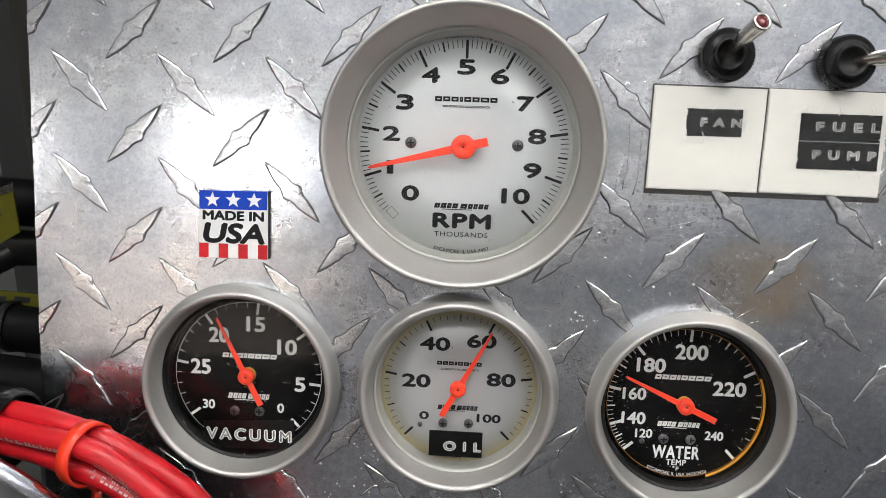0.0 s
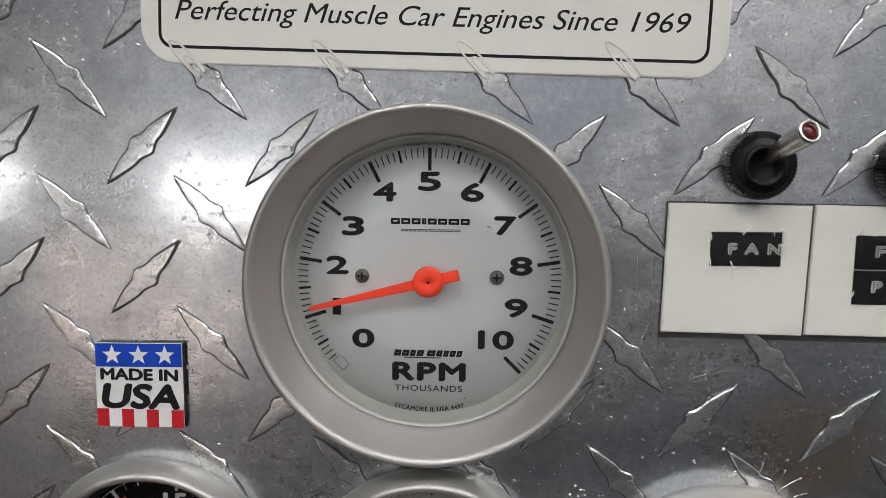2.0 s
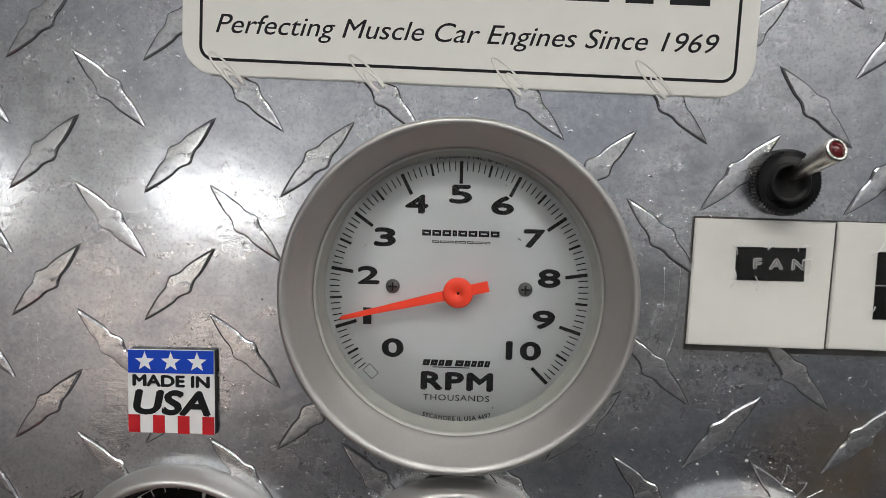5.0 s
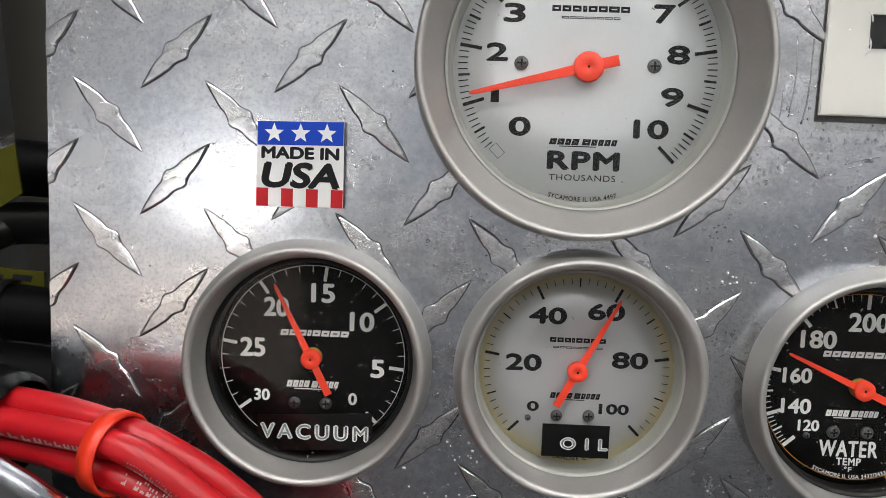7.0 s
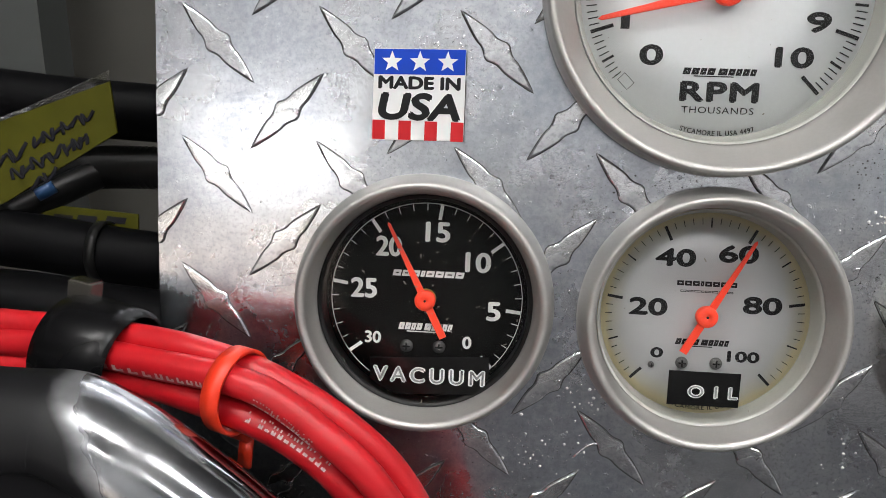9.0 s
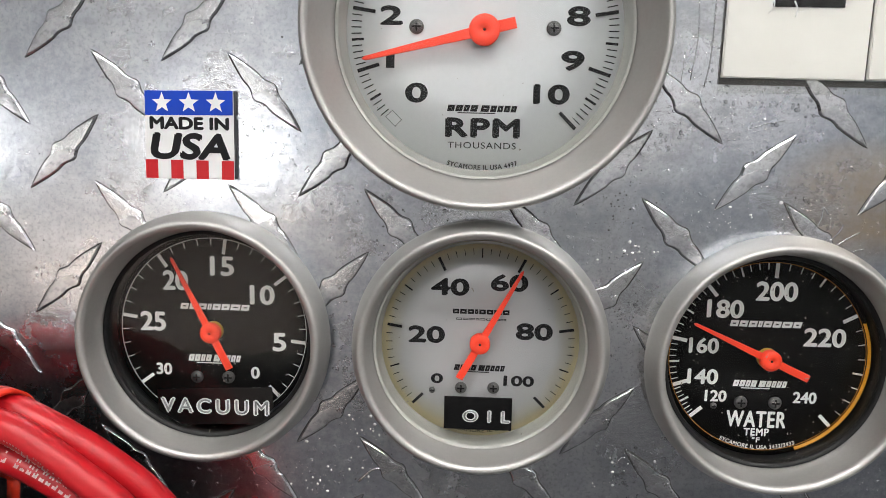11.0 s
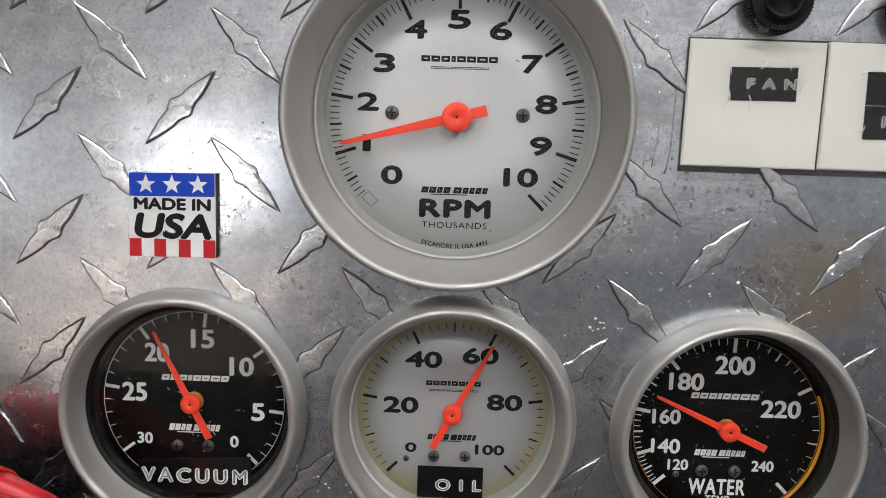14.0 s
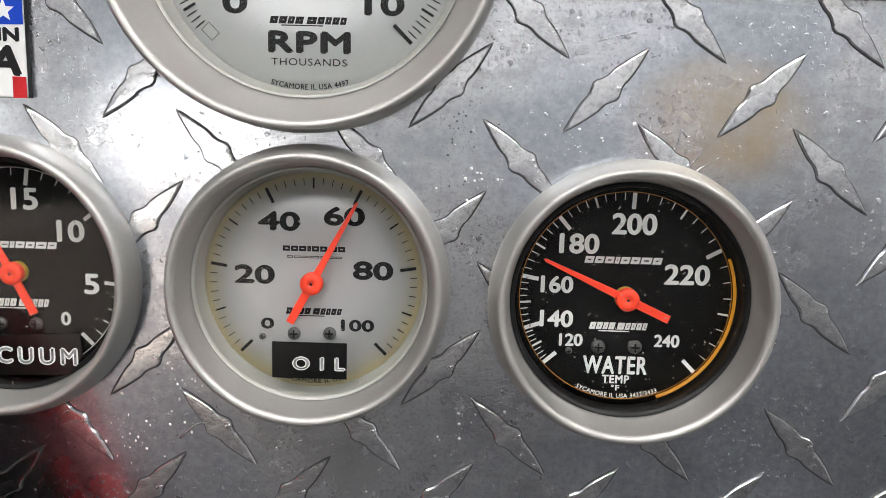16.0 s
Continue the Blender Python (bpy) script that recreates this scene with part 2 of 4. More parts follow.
def pane(name, tint, smear):
    """A clear cover: transparent with a Fresnel gloss."""
    m = Mat(name)
    t, g, f, mx = (m.node(k) for k in ("ShaderNodeBsdfTransparent", "ShaderNodeBsdfGlossy", "ShaderNodeFresnel", "ShaderNodeMixShader"))
    t.inputs[0].default_value = (*tint, 1)
    f.inputs["IOR"].default_value = 1.42
    m.link(m.ramp(m.noise(160, 4), [(0.4, 0.02), (0.7, 0.02 + smear)]), g.inputs["Roughness"])
    m.link(f.outputs[0], mx.inputs[0])
    m.link(t.outputs[0], mx.inputs[1])
    m.link(g.outputs[0], mx.inputs[2])
    m.link(mx.outputs[0], m.t.nodes["Material Output"].inputs["Surface"])
    return m.m


GLUE = pane("dried_clear_sealant", (0.93, 0.93, 0.93), 0.06)
GLASS = pane("gauge_glass", (0.97, 0.98, 0.97), 0.10)
FILM = pane("clear_film", (0.97, 0.97, 0.95), 0.15)
DUSTY_FILM = pane("dusty_film", (0.80, 0.80, 0.74), 0.7)
HOSE = plain("matt_black_hose", (0.0025, 0.0025, 0.003), 0.5, 0, 0.3, 250, 0.1)
HOSE.node_tree.nodes["Principled BSDF"].inputs["Specular IOR Level"].default_value = 0.09


def glow(name, color, strength, base=(0.8, 0.8, 0.8)):
    m = Mat(name)
    m.set(Base_Color=base, Emission_Color=color, Emission_Strength=strength)
    return m.m


LIT_AMBER = glow("lit_amber_plastic", (1.0, 0.42, 0.02), 0.14, (0.40, 0.17, 0.01))
TUBE = glow("lamp_diffuser", (1.0, 0.985, 0.965), 26.0)
# Glow of an unseen source, set for the bright highlight on the plate.
HIGHLIGHT_GLOW = glow("highlight_glow", (1.0, 0.985, 0.95), 5.1)
# Added warm glow, unseen, that brightens the lower-left plate and the vacuum gauge glass.
LOW_GLOW = glow("low_warm_glow", (1.0, 0.80, 0.66), 0.72)


# ---- building helpers ----
def part(name, bm, material, parent=None, label="", at=(0, 0, 0), smooth=True):
    """Links a bmesh as one mesh object, under a thing or a part."""
    me = bpy.data.meshes.new(name)
    bm.to_mesh(me)
    bm.free()
    for mat in material if isinstance(material, (list, tuple)) else [material]:
        me.materials.append(mat)
    if smooth:
        me.shade_smooth()
    ob = new(name, me)
    ob.location = at
    ob.parent = parent
    if label:
        ob["label"] = label
    return ob


def share(name, ob, parent, m):
    """One more object on the mesh of ob."""
    o = new(name, ob.data)
    o.parent = parent
    o.matrix_basis = m
    return o


def thing(name, label, category, at=(0, 0, 0), group="", kind=""):
    return tagged(new_at(name, at), label, category, group, kind)


def new_at(name, at):
    e = new(name)
    e.empty_display_size = 0.01
    e.location = at
    return e


def lathe(profile, segs=96, axis="y", squash=1.0):
    """Turns (radius, depth) pairs round the depth axis."""
    bm = bmesh.new()
    rings = []
    for r, d in profile:
        ring = []
        if r < 1e-7:
            ring = [bm.verts.new((0, d, 0))] * segs
        else:
            for k in range(segs):
                a = 2 * math.pi * k / segs
                ring.append(bm.verts.new((r * math.cos(a), d, r * math.sin(a) * squash)))
        rings.append(ring)
    for p, q in zip(rings, rings[1:]):
        for k in range(segs):
            j = (k + 1) % segs
            vs = []
            for v in (p[k], p[j], q[j], q[k]):
                if v not in vs:
                    vs.append(v)
            if len(vs) > 2:
                bm.faces.new(vs)
    if axis == "x":
        bmesh.ops.rotate(bm, verts=bm.verts, matrix=Matrix.Rotation(-math.pi / 2, 3, "Z"))
    if axis == "z":
        bmesh.ops.rotate(bm, verts=bm.verts, matrix=Matrix.Rotation(math.pi / 2, 3, "X"))
    bmesh.ops.recalc_face_normals(bm, faces=bm.faces)
    return bm


def slab(points, y0, y1, bevel=0.0):
    """A flat piece with the outline (x, z), from depth y0 (front) to y1."""
    bm = bmesh.new()
    f = bm.faces.new([bm.verts.new((x, y1, z)) for x, z in points])
    got = bmesh.ops.extrude_face_region(bm, geom=[f])
    bmesh.ops.translate(bm, vec=(0, y0 - y1, 0), verts=[v for v in got["geom"] if isinstance(v, bmesh.types.BMVert)])
    bmesh.ops.recalc_face_normals(bm, faces=bm.faces)
    if bevel:
        es = [e for e in bm.edges if all(abs(v.co.y - y0) < 1e-7 for v in e.verts)]
        bmesh.ops.bevel(bm, geom=es, offset=bevel, segments=2, affect="EDGES")
    return bm


def box(x0, x1, y0, y1, z0, z1, bevel=0.0):
    bm = bmesh.new()
    bmesh.ops.create_cube(bm, size=1, matrix=Matrix.Translation(((x0 + x1) / 2, (y0 + y1) / 2, (z0 + z1) / 2)) @ Matrix.Diagonal((x1 - x0, y1 - y0, z1 - z0, 1)))
    if bevel:
        bmesh.ops.bevel(bm, geom=bm.edges[:], offset=bevel, segments=2, affect="EDGES")
    return bm


def rect(cx, cz, w, h):
    return [(cx - w / 2, cz - h / 2), (cx + w / 2, cz - h / 2), (cx + w / 2, cz + h / 2), (cx - w / 2, cz + h / 2)]


def round_rect(x0, x1, z0, z1, r, n=8):
    pts = []
    for cx, cz, a0 in ((x1 - r, z0 + r, -90), (x1 - r, z1 - r, 0), (x0 + r, z1 - r, 90), (x0 + r, z0 + r, 180)):
        for k in range(n + 1):
            a = radians(a0 + 90 * k / n)
            pts.append((cx + r * math.cos(a), cz + r * math.sin(a)))
    return pts


def smooth_path(points, step=8):
    """A Catmull-Rom line through the points."""
    P = [Vector(p) for p in points]
    P = [2 * P[0] - P[1]] + P + [2 * P[-1] - P[-2]]
    out = []
    for a, b, c, d in zip(P, P[1:], P[2:], P[3:]):
        for k in range(step):
            t = k / step
            out.append(0.5 * ((2 * b) + (c - a) * t + (2 * a - 5 * b + 4 * c - d) * t * t + (3 * b - a - 3 * c + d) * t ** 3))
    return out + [P[-2]]


def sweep(points, radius, segs=20, step=8, ribs=0.0):
    """A round tube along a smooth line; ribs make it corrugated."""
    line = smooth_path(points, step)
    bm = bmesh.new()
    rings = []
    side = None
    for k, p in enumerate(line):
        d = (line[min(k + 1, len(line) - 1)] - line[max(k - 1, 0)]).normalized()
        side = Vector((0, -1, 0)) if side is None else side
        side = (side - d * side.dot(d)).normalized()
        up = d.cross(side)
        r = radius * (1 + ribs * (k % 2))
        rings.append([bm.verts.new(p + r * (math.cos(2 * math.pi * j / segs) * side + math.sin(2 * math.pi * j / segs) * up)) for j in range(segs)])
    for p, q in zip(rings, rings[1:]):
        for j in range(segs):
            bm.faces.new((p[j], p[(j + 1) % segs], q[(j + 1) % segs], q[j]))
    bm.faces.new(rings[0])
    bm.faces.new(rings[-1])
    bmesh.ops.recalc_face_normals(bm, faces=bm.faces)
    return bm


def letters(text, cx, cz, w, h, y, bold=0.0, shear=0.0, raised=0.0, turn=0.0, gap=1.0):
    """The text as a flat mesh facing -y, fitted into w by h round (cx, cz)."""
    cu = bpy.data.curves.new("text", "FONT")
    cu.body, cu.resolution_u, cu.space_character = text, 4, gap
    cu.extrude = 0.0
    ob = bpy.data.objects.new("text", cu)
    me = bpy.data.meshes.new_from_object(ob)
    bm = bmesh.new()
    bm.from_mesh(me)
    bpy.data.objects.remove(ob)
    bpy.data.meshes.remove(me)
    bpy.data.curves.remove(cu)
    for v in bm.verts:
        v.co.x += shear * v.co.y
    xs, ys = [v.co.x for v in bm.verts], [v.co.y for v in bm.verts]
    x0, x1, y0, y1 = min(xs), max(xs), min(ys), max(ys)
    ct, st = math.cos(radians(turn)), math.sin(radians(turn))
    for v in bm.verts:
        a, b = ((v.co.x - x0) / (x1 - x0) - 0.5) * w, ((v.co.y - y0) / (y1 - y0) - 0.5) * h
        v.co = (cx + a * ct - b * st, y, cz + a * st + b * ct)
    if bold and not raised:
        flat = bmesh.ops.duplicate(bm, geom=bm.faces[:])
        base = [f for f in flat["geom"] if isinstance(f, bmesh.types.BMFace)]
        for k, (dx, dz) in enumerate(((-1, 0), (1, 0), (0, 0.8), (0, -0.8), (0.7, 0.6), (-0.7, -0.6))):
            got = bmesh.ops.duplicate(bm, geom=base)
            bmesh.ops.translate(bm, vec=(dx * bold * h, -0.000008 * (k + 1), dz * bold * h), verts=[v for v in got["geom"] if isinstance(v, bmesh.types.BMVert)])
    if raised:
        got = bmesh.ops.extrude_face_region(bm, geom=bm.faces[:])
        bmesh.ops.translate(bm, vec=(0, -raised, 0), verts=[v for v in got["geom"] if isinstance(v, bmesh.types.BMVert)])
        bmesh.ops.recalc_face_normals(bm, faces=bm.faces)
    else:
        for f in bm.faces:
            f.normal_update()
            if f.normal.y > 0:
                f.normal_flip()
    return bm


def bars(cx, cz, w, h, y, pieces, shear=0.0, turn=0.0, stroke=0.0):
    """A line of plain bars in place of a brand or of small print: pieces are (width, gap) shares."""
    bm = bmesh.new()
    total = sum(a + b for a, b in pieces) - pieces[-1][1]
    x = -w / 2
    ct, st = math.cos(radians(turn)), math.sin(radians(turn))
    for a, b in pieces:
        x1 = x + w * a / total
        loops = []
        t = min(h * stroke, (x1 - x) * 0.45)
        for g in (0.0, t) if stroke else (0.0,):
            vs = []
            for px, pz in ((x + g, -h / 2 + g), (x1 - g, -h / 2 + g), (x1 - g, h / 2 - g), (x + g, h / 2 - g)):
                px += shear * pz
                vs.append(bm.verts.new((cx + px * ct - pz * st, y, cz + px * st + pz * ct)))
            loops.append(vs)
        if stroke:
            for k in range(4):
                bm.faces.new((loops[0][k], loops[0][(k + 1) % 4], loops[1][(k + 1) % 4], loops[1][k]))
        else:
            bm.faces.new(loops[0])
        x = x1 + w * b / total
    return bm


# ---- room ----
def room():
    t = 0.12
    # Unseen north and west walls take the shade-darkened colour to keep the hoses dim.
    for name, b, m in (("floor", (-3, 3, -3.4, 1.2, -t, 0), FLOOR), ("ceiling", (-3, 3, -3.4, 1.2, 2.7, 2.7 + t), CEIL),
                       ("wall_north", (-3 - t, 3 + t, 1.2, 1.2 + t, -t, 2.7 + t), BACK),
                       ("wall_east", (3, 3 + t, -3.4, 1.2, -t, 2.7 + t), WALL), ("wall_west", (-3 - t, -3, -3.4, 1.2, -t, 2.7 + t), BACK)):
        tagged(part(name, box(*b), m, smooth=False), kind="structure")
    (a0, a1), (b0, b1), wz0, wz1 = GLOW_OPENINGS
    c0, c1, cz0, cz1 = ADDED_OPENING
    for k, b in enumerate(((-3 - t, a0, wz0, wz1), (a1, b0, wz0, wz1), (b1, 3 + t, wz0, wz1), (-3 - t, c0, -t, wz0), (-3 - t, 3 + t, wz1, 2.7 + t),
                           (c1, 3 + t, -t, wz0), (c0, c1, -t, cz0), (c0, c1, cz1, wz0))):
        tagged(part("wall_south_%d" % (k + 1), box(b[0], b[1], -3.4 - t, -3.4, b[2], b[3]), DADO if b[2] < 0 or b[3] == wz0 else WALL, smooth=False), kind="structure")
    tagged(part("backdrop", box(a0 - 0.3, b1 + 0.3, -3.4 - 0.3, -3.4 - 0.28, wz0 - 0.04, wz1 + 0.3), HIGHLIGHT_GLOW, smooth=False), kind="structure")
    tagged(part("backdrop_low", box(c0 - 0.3, c1 + 0.3, -3.4 - 0.3, -3.4 - 0.28, -t, cz1 + 0.04), LOW_GLOW, smooth=False), kind="structure")
    for x, y, rz in LAMPS:
        e = thing("ceiling_light", "white ceiling tube light out of view, added to light the panel", "ceiling light", (x, y, 2.62), "ceiling lights")
        e.rotation_euler = (0, 0, rz)
        part("frame", box(-0.65, 0.65, -0.10, 0.10, 0.0, 0.08, 0.01), POST, e)
        part("diffuser", box(-0.62, 0.62, -0.08, 0.08, -0.03, -0.002, 0.01), TUBE, e)


# Unseen opening, added so that the low warm glow reaches the panel.
ADDED_OPENING = (-2.3, -0.82, 0.10, 0.78)
# Unseen openings, added and placed so their glow makes the plate's highlight.
GLOW_OPENINGS = ((-2.75, -2.2), (-1.5, -0.9), 0.95, 1.24)
# Unseen ceiling lights, added in number and place to light the panel.
LAMPS = ((-0.35, -0.95, 0.0), (1.25, -0.95, 0.0), (-0.6, -2.3, 0.0), (1.2, -2.3, 0.0))
room()

# ---- tread plate ----
plate = thing("tread_plate_panel", "scuffed bright aluminium tread plate instrument panel", "panel", kind="structure")
PX0, PX1, PZ0, PZ1 = -0.1670, 0.36, 0.93, 1.46
HOLES = ((0.0, 1.2355, 0.0534, 0.0455), (-0.0837, 1.1409, 0.0391, 0.0345), (0.0015, 1.1404, 0.0391, 0.0345), (0.0898, 1.1388, 0.0391, 0.0345))


def sheet():
    """The plate, with a round hole for each gauge."""
    bm = bmesh.new()
    loops = [[(PX0, PZ0), (PX1, PZ0), (PX1, PZ1), (PX0, PZ1)]]
    loops += [[(x + r * math.cos(2 * math.pi * k / 64), z + r * math.sin(2 * math.pi * k / 64)) for k in range(64)] for x, z, _, r in HOLES]
    edges = []
    for loop in loops:
        vs = [bm.verts.new((x, 0, z)) for x, z in loop]
        edges += [bm.edges.new((a, b)) for a, b in zip(vs, vs[1:] + vs[:1])]
    bmesh.ops.triangle_fill(bm, use_beauty=True, edges=edges)
    faces = [f for f in bm.faces if not any(math.hypot(f.calc_center_median().x - x, f.calc_center_median().z - z) < r * 0.99 for x, z, _, r in HOLES)]
    bmesh.ops.delete(bm, geom=[f for f in bm.faces if f not in faces], context="FACES_ONLY")
    got = bmesh.ops.extrude_face_region(bm, geom=bm.faces[:])
    bmesh.ops.translate(bm, vec=(0, 0.003, 0), verts=[v for v in got["geom"] if isinstance(v, bmesh.types.BMVert)])
    bmesh.ops.recalc_face_normals(bm, faces=bm.faces)
    return bm


part("sheet", sheet(), PLATE, plate, smooth=False)


def tread(flip):
    """One raised tread bar: a slim lens with a shouldered waist, bright edges and a dark foot."""
    L, W, n = 0.0158, 0.0031, 26
    side = []
    for k in range(n + 1):
        s = -1 + 2 * k / n
        w = W * (1 - abs(s) ** 1.6)
        side.append((s, w))

    def shoulder(s):
        return 0.00085 * math.exp(-(s / 0.09) ** 2) - 0.00040 * math.exp(-((abs(s) - 0.24) / 0.09) ** 2)
    outline = [(s * L, w + shoulder(s + 0.04) if 0 < k < n else 0.0) for k, (s, w) in enumerate(side)]
    outline += [(s * L, -w - shoulder(s - 0.04)) for s, w in reversed(side[1:-1])]
    bm = bmesh.new()
    ca, sa = math.cos(radians(46)), math.sin(radians(46))

    def ring(grow, y, ends=1.0):
        out = []
        for a, b in outline:
            a2, b2 = a * ends, b
            if abs(b) > 1e-9:
                b2 = math.copysign(max(abs(b) + grow, 0.00004), b)
            x, z = a2 * ca - b2 * sa, a2 * sa + b2 * ca
            out.append(bm.verts.new((-x if flip else x, y, z)))
        return out
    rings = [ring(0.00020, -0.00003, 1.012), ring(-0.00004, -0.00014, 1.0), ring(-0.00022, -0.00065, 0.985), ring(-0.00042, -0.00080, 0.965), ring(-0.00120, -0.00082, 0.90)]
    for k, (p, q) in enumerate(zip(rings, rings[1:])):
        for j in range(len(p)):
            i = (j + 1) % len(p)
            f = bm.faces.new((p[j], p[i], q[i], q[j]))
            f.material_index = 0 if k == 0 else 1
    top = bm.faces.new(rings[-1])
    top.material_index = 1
    bmesh.ops.recalc_face_normals(bm, faces=bm.faces)
    if top.normal.y > 0:
        bmesh.ops.reverse_faces(bm, faces=bm.faces)
    return bm


# ---- gauges ----
def polar(deg, r):
    return r * math.cos(radians(deg)), r * math.sin(radians(deg))


def tick_mesh(r0, r1, w):
    return slab([(r0, -w / 2), (r1, -w / 2), (r1, w / 2), (r0, w / 2)], -0.0002, 0.0)


def gauge(name, label, centre, size, dial_mat, ink, marks, words, needle_deg, needle_len, tail_len, hub, screws):
    """A round panel gauge: satin bezel, recessed dial with its print, needle, screws and glass. size: bezel, lip, glass and tick radii."""
    R, lip, rg, rt, h = size
    DY = 0.006
    e = thing(name, label, "gauge", (centre[0], PROUD[name], centre[1]), "panel gauges")
    part("bezel", lathe([(R - 0.0018, 0.0025), (R - 0.0008, -0.0006), (R, -0.0025), (R - 0.0003, -h + 0.0060), (R - 0.0012, -h + 0.0032), (lip + 0.0012, -h + 0.0010), (lip + 0.0006, -h + 0.0002), (lip, -h),
                         (lip - 0.0009, -h + 0.0004), (lip - 0.0016, -h + 0.0016), (rg + 0.0012, -0.0022), (rg + 0.0003, -0.0012), (rg, 0.0), (rg, DY + 0.001), (rg - 0.002, DY + 0.001)], 128), BEZEL, e)
    if dial_mat is DIAL_BLACK:
        part("gasket", lathe([(rg - 0.00002, -0.0008), (rg - 0.0012, -0.0005), (rg - 0.0014, 0.0005), (rg - 0.0014, DY - 0.0002), (rg - 0.0004, DY)], 96), BLACK, e)
    else:
        part("gasket", lathe([(rg - 0.00002, -0.0010), (rg - 0.0007, -0.0006), (rg - 0.0009, 0.0006), (rt + 0.0018, DY - 0.0006), (rt + 0.0015, DY)], 96), DIAL_RIM, e)
    dial = part("dial", lathe([(rg, DY + 0.0006), (rg, DY), (rg * 0.5, DY), (0, DY)], 96), dial_mat, e)
    y = DY - 0.00012
    for deg, r0, w in marks:
        key = (name, round(r0, 5), round(w, 5))
        m = Matrix.Translation((0, DY, 0)) @ Matrix.Rotation(-radians(deg), 4, "Y")
        nm = "tick"
        if key not in TICKS:
            TICKS[key] = part(nm, tick_mesh(r0, rt, w), ink, dial, smooth=False)
            TICKS[key].matrix_basis = m
        else:
            share(nm, TICKS[key], dial, m)
    if dial_mat is DIAL_BLACK:
        # The water gauge's amber ring paints the yellow-orange light along its edge.
        part("ring_line", lathe([(rt + 0.0001, y - DY), (rt + 0.0003, y - DY)], 120), ink if name == "vacuum_gauge" else AMBER, dial, at=(0, DY, 0), smooth=False)
    if name == "water_gauge":
        bm = bmesh.new()
        arc = [[bm.verts.new((q * math.cos(radians(a)), d, q * math.sin(radians(a)))) for q, d in ((rt + 0.0006, -0.0002), (rt + 0.0010, -0.0010), (rt + 0.0013, -0.0010))] for a in range(-70, 24, 3)]
        for p, q in zip(arc, arc[1:]):
            for k in range(2):
                bm.faces.new((p[k], p[k + 1], q[k + 1], q[k]))
        part("lit_edge", bm, LIT_AMBER, dial, "amber light ring, lit from inside the gauge", (0, DY, 0))
    for kind, cx, cz, w, hh, *opt in words:
        if kind not in ("logo", "model", "fine"):
            w, hh = w * 0.93, hh * 0.96
        if kind == "logo":
            part("brand_mark", bars(cx, cz, w, hh * 0.62, y, [(2, .35), (2, .35), (1.6, .35), (2, 1.0), (2.4, .35), (1.7, .35), (1.5, .35), (1.7, .35), (1.5, 0)], 0.25, 0.0, 0.46), ink, dial, smooth=False)
            part("brand_underline", bars(cx - w * 0.08, cz - hh * 0.45, w * 0.55, hh * 0.10, y, [(1, 0)]), ink, dial, smooth=False)
        elif kind == "model":
            part("model_mark", bars(cx, cz, w, hh * 0.8, y, [(2, .3), (2, .3), (2, .3), (1, .3), (2, .3), (2, .3), (2.4, .3), (2, 0)], opt[0] if opt else 0.0, 0.0, 0.40 if hh > 0.0015 else 0.3), ink, dial, smooth=False)
        elif kind == "fine":
            rr, up = math.hypot(cx, cz), cz > 0
            bm = letters(opt[0], 0.0, 0.0, w, hh * 0.85, y, 0.03, 0.0, 0.0, 0.0, 1.1)
            for v in bm.verts:
                a = math.atan2(cz, cx) + (-v.co.x if up else v.co.x) / rr
                q = rr + (v.co.z if up else -v.co.z)
                v.co = (q * math.cos(a), v.co.y, q * math.sin(a))
            part("small_print", bm, ink, dial, smooth=False)
        else:
            part("numeral" if kind[0].isdigit() else "lettering", letters(kind, cx, cz, w, hh, y, opt[0] if opt else 0.0 if kind == "1" else 0.075 if ink is INK else 0.05, opt[1] if len(opt) > 1 else 0.0, 0.0, 0.0, 1.0 if kind[0].isdigit() else 1.12), ink, dial, smooth=False)
    for cx, cz, r in screws:
        s = part("dial_screw", lathe([(r, 0), (r, -0.0004), (r * 0.85, -0.0008), (0, -0.001)], 20), SCREW, dial, "", (cx, DY, cz))
        part("cross_slot", box(-r * .6, r * .6, -0.00106, -0.0009, -r * .13, r * .13), INK, s, smooth=False)
        part("cross_slot", box(-r * .13, r * .13, -0.00108, -0.0009, -r * .6, r * .6), INK, s, smooth=False)
    if name == "tachometer":
        part("redline_box", slab_frame(-0.0268, -0.0262, 0.0030, 0.0042, 45, y), ink, dial, smooth=False)
    arm = new_at("needle", (0, DY - 0.0032, 0))
    arm.parent = e
    arm.rotation_euler = (0, -radians(needle_deg), 0)
    wt, wb = hub * 0.14, hub * 0.36
    part("pointer", slab([(-tail_len, -wb), (0, -wb), (needle_len * 0.97, -wt), (needle_len, 0), (needle_len * 0.97, wt), (0, wb), (-tail_len, wb)], -0.0006, 0.0002, 0.0002), NEEDLE, arm, smooth=False)
    part("hub", lathe([(hub, 0.001), (hub, -0.0009), (hub * 0.92, -0.0013), (0.0004, -0.0013), (0.0003, -0.0008), (0, -0.0008)], 40), NEEDLE, arm)
    part("pin", lathe([(0.0004, -0.0006), (0.0004, -0.0013), (0, -0.0014)], 10), INK, arm)
    part("spindle", lathe([(hub * 0.3, 0.0032), (hub * 0.3, 0.0), (0, 0.0)], 16), BLACK, arm)
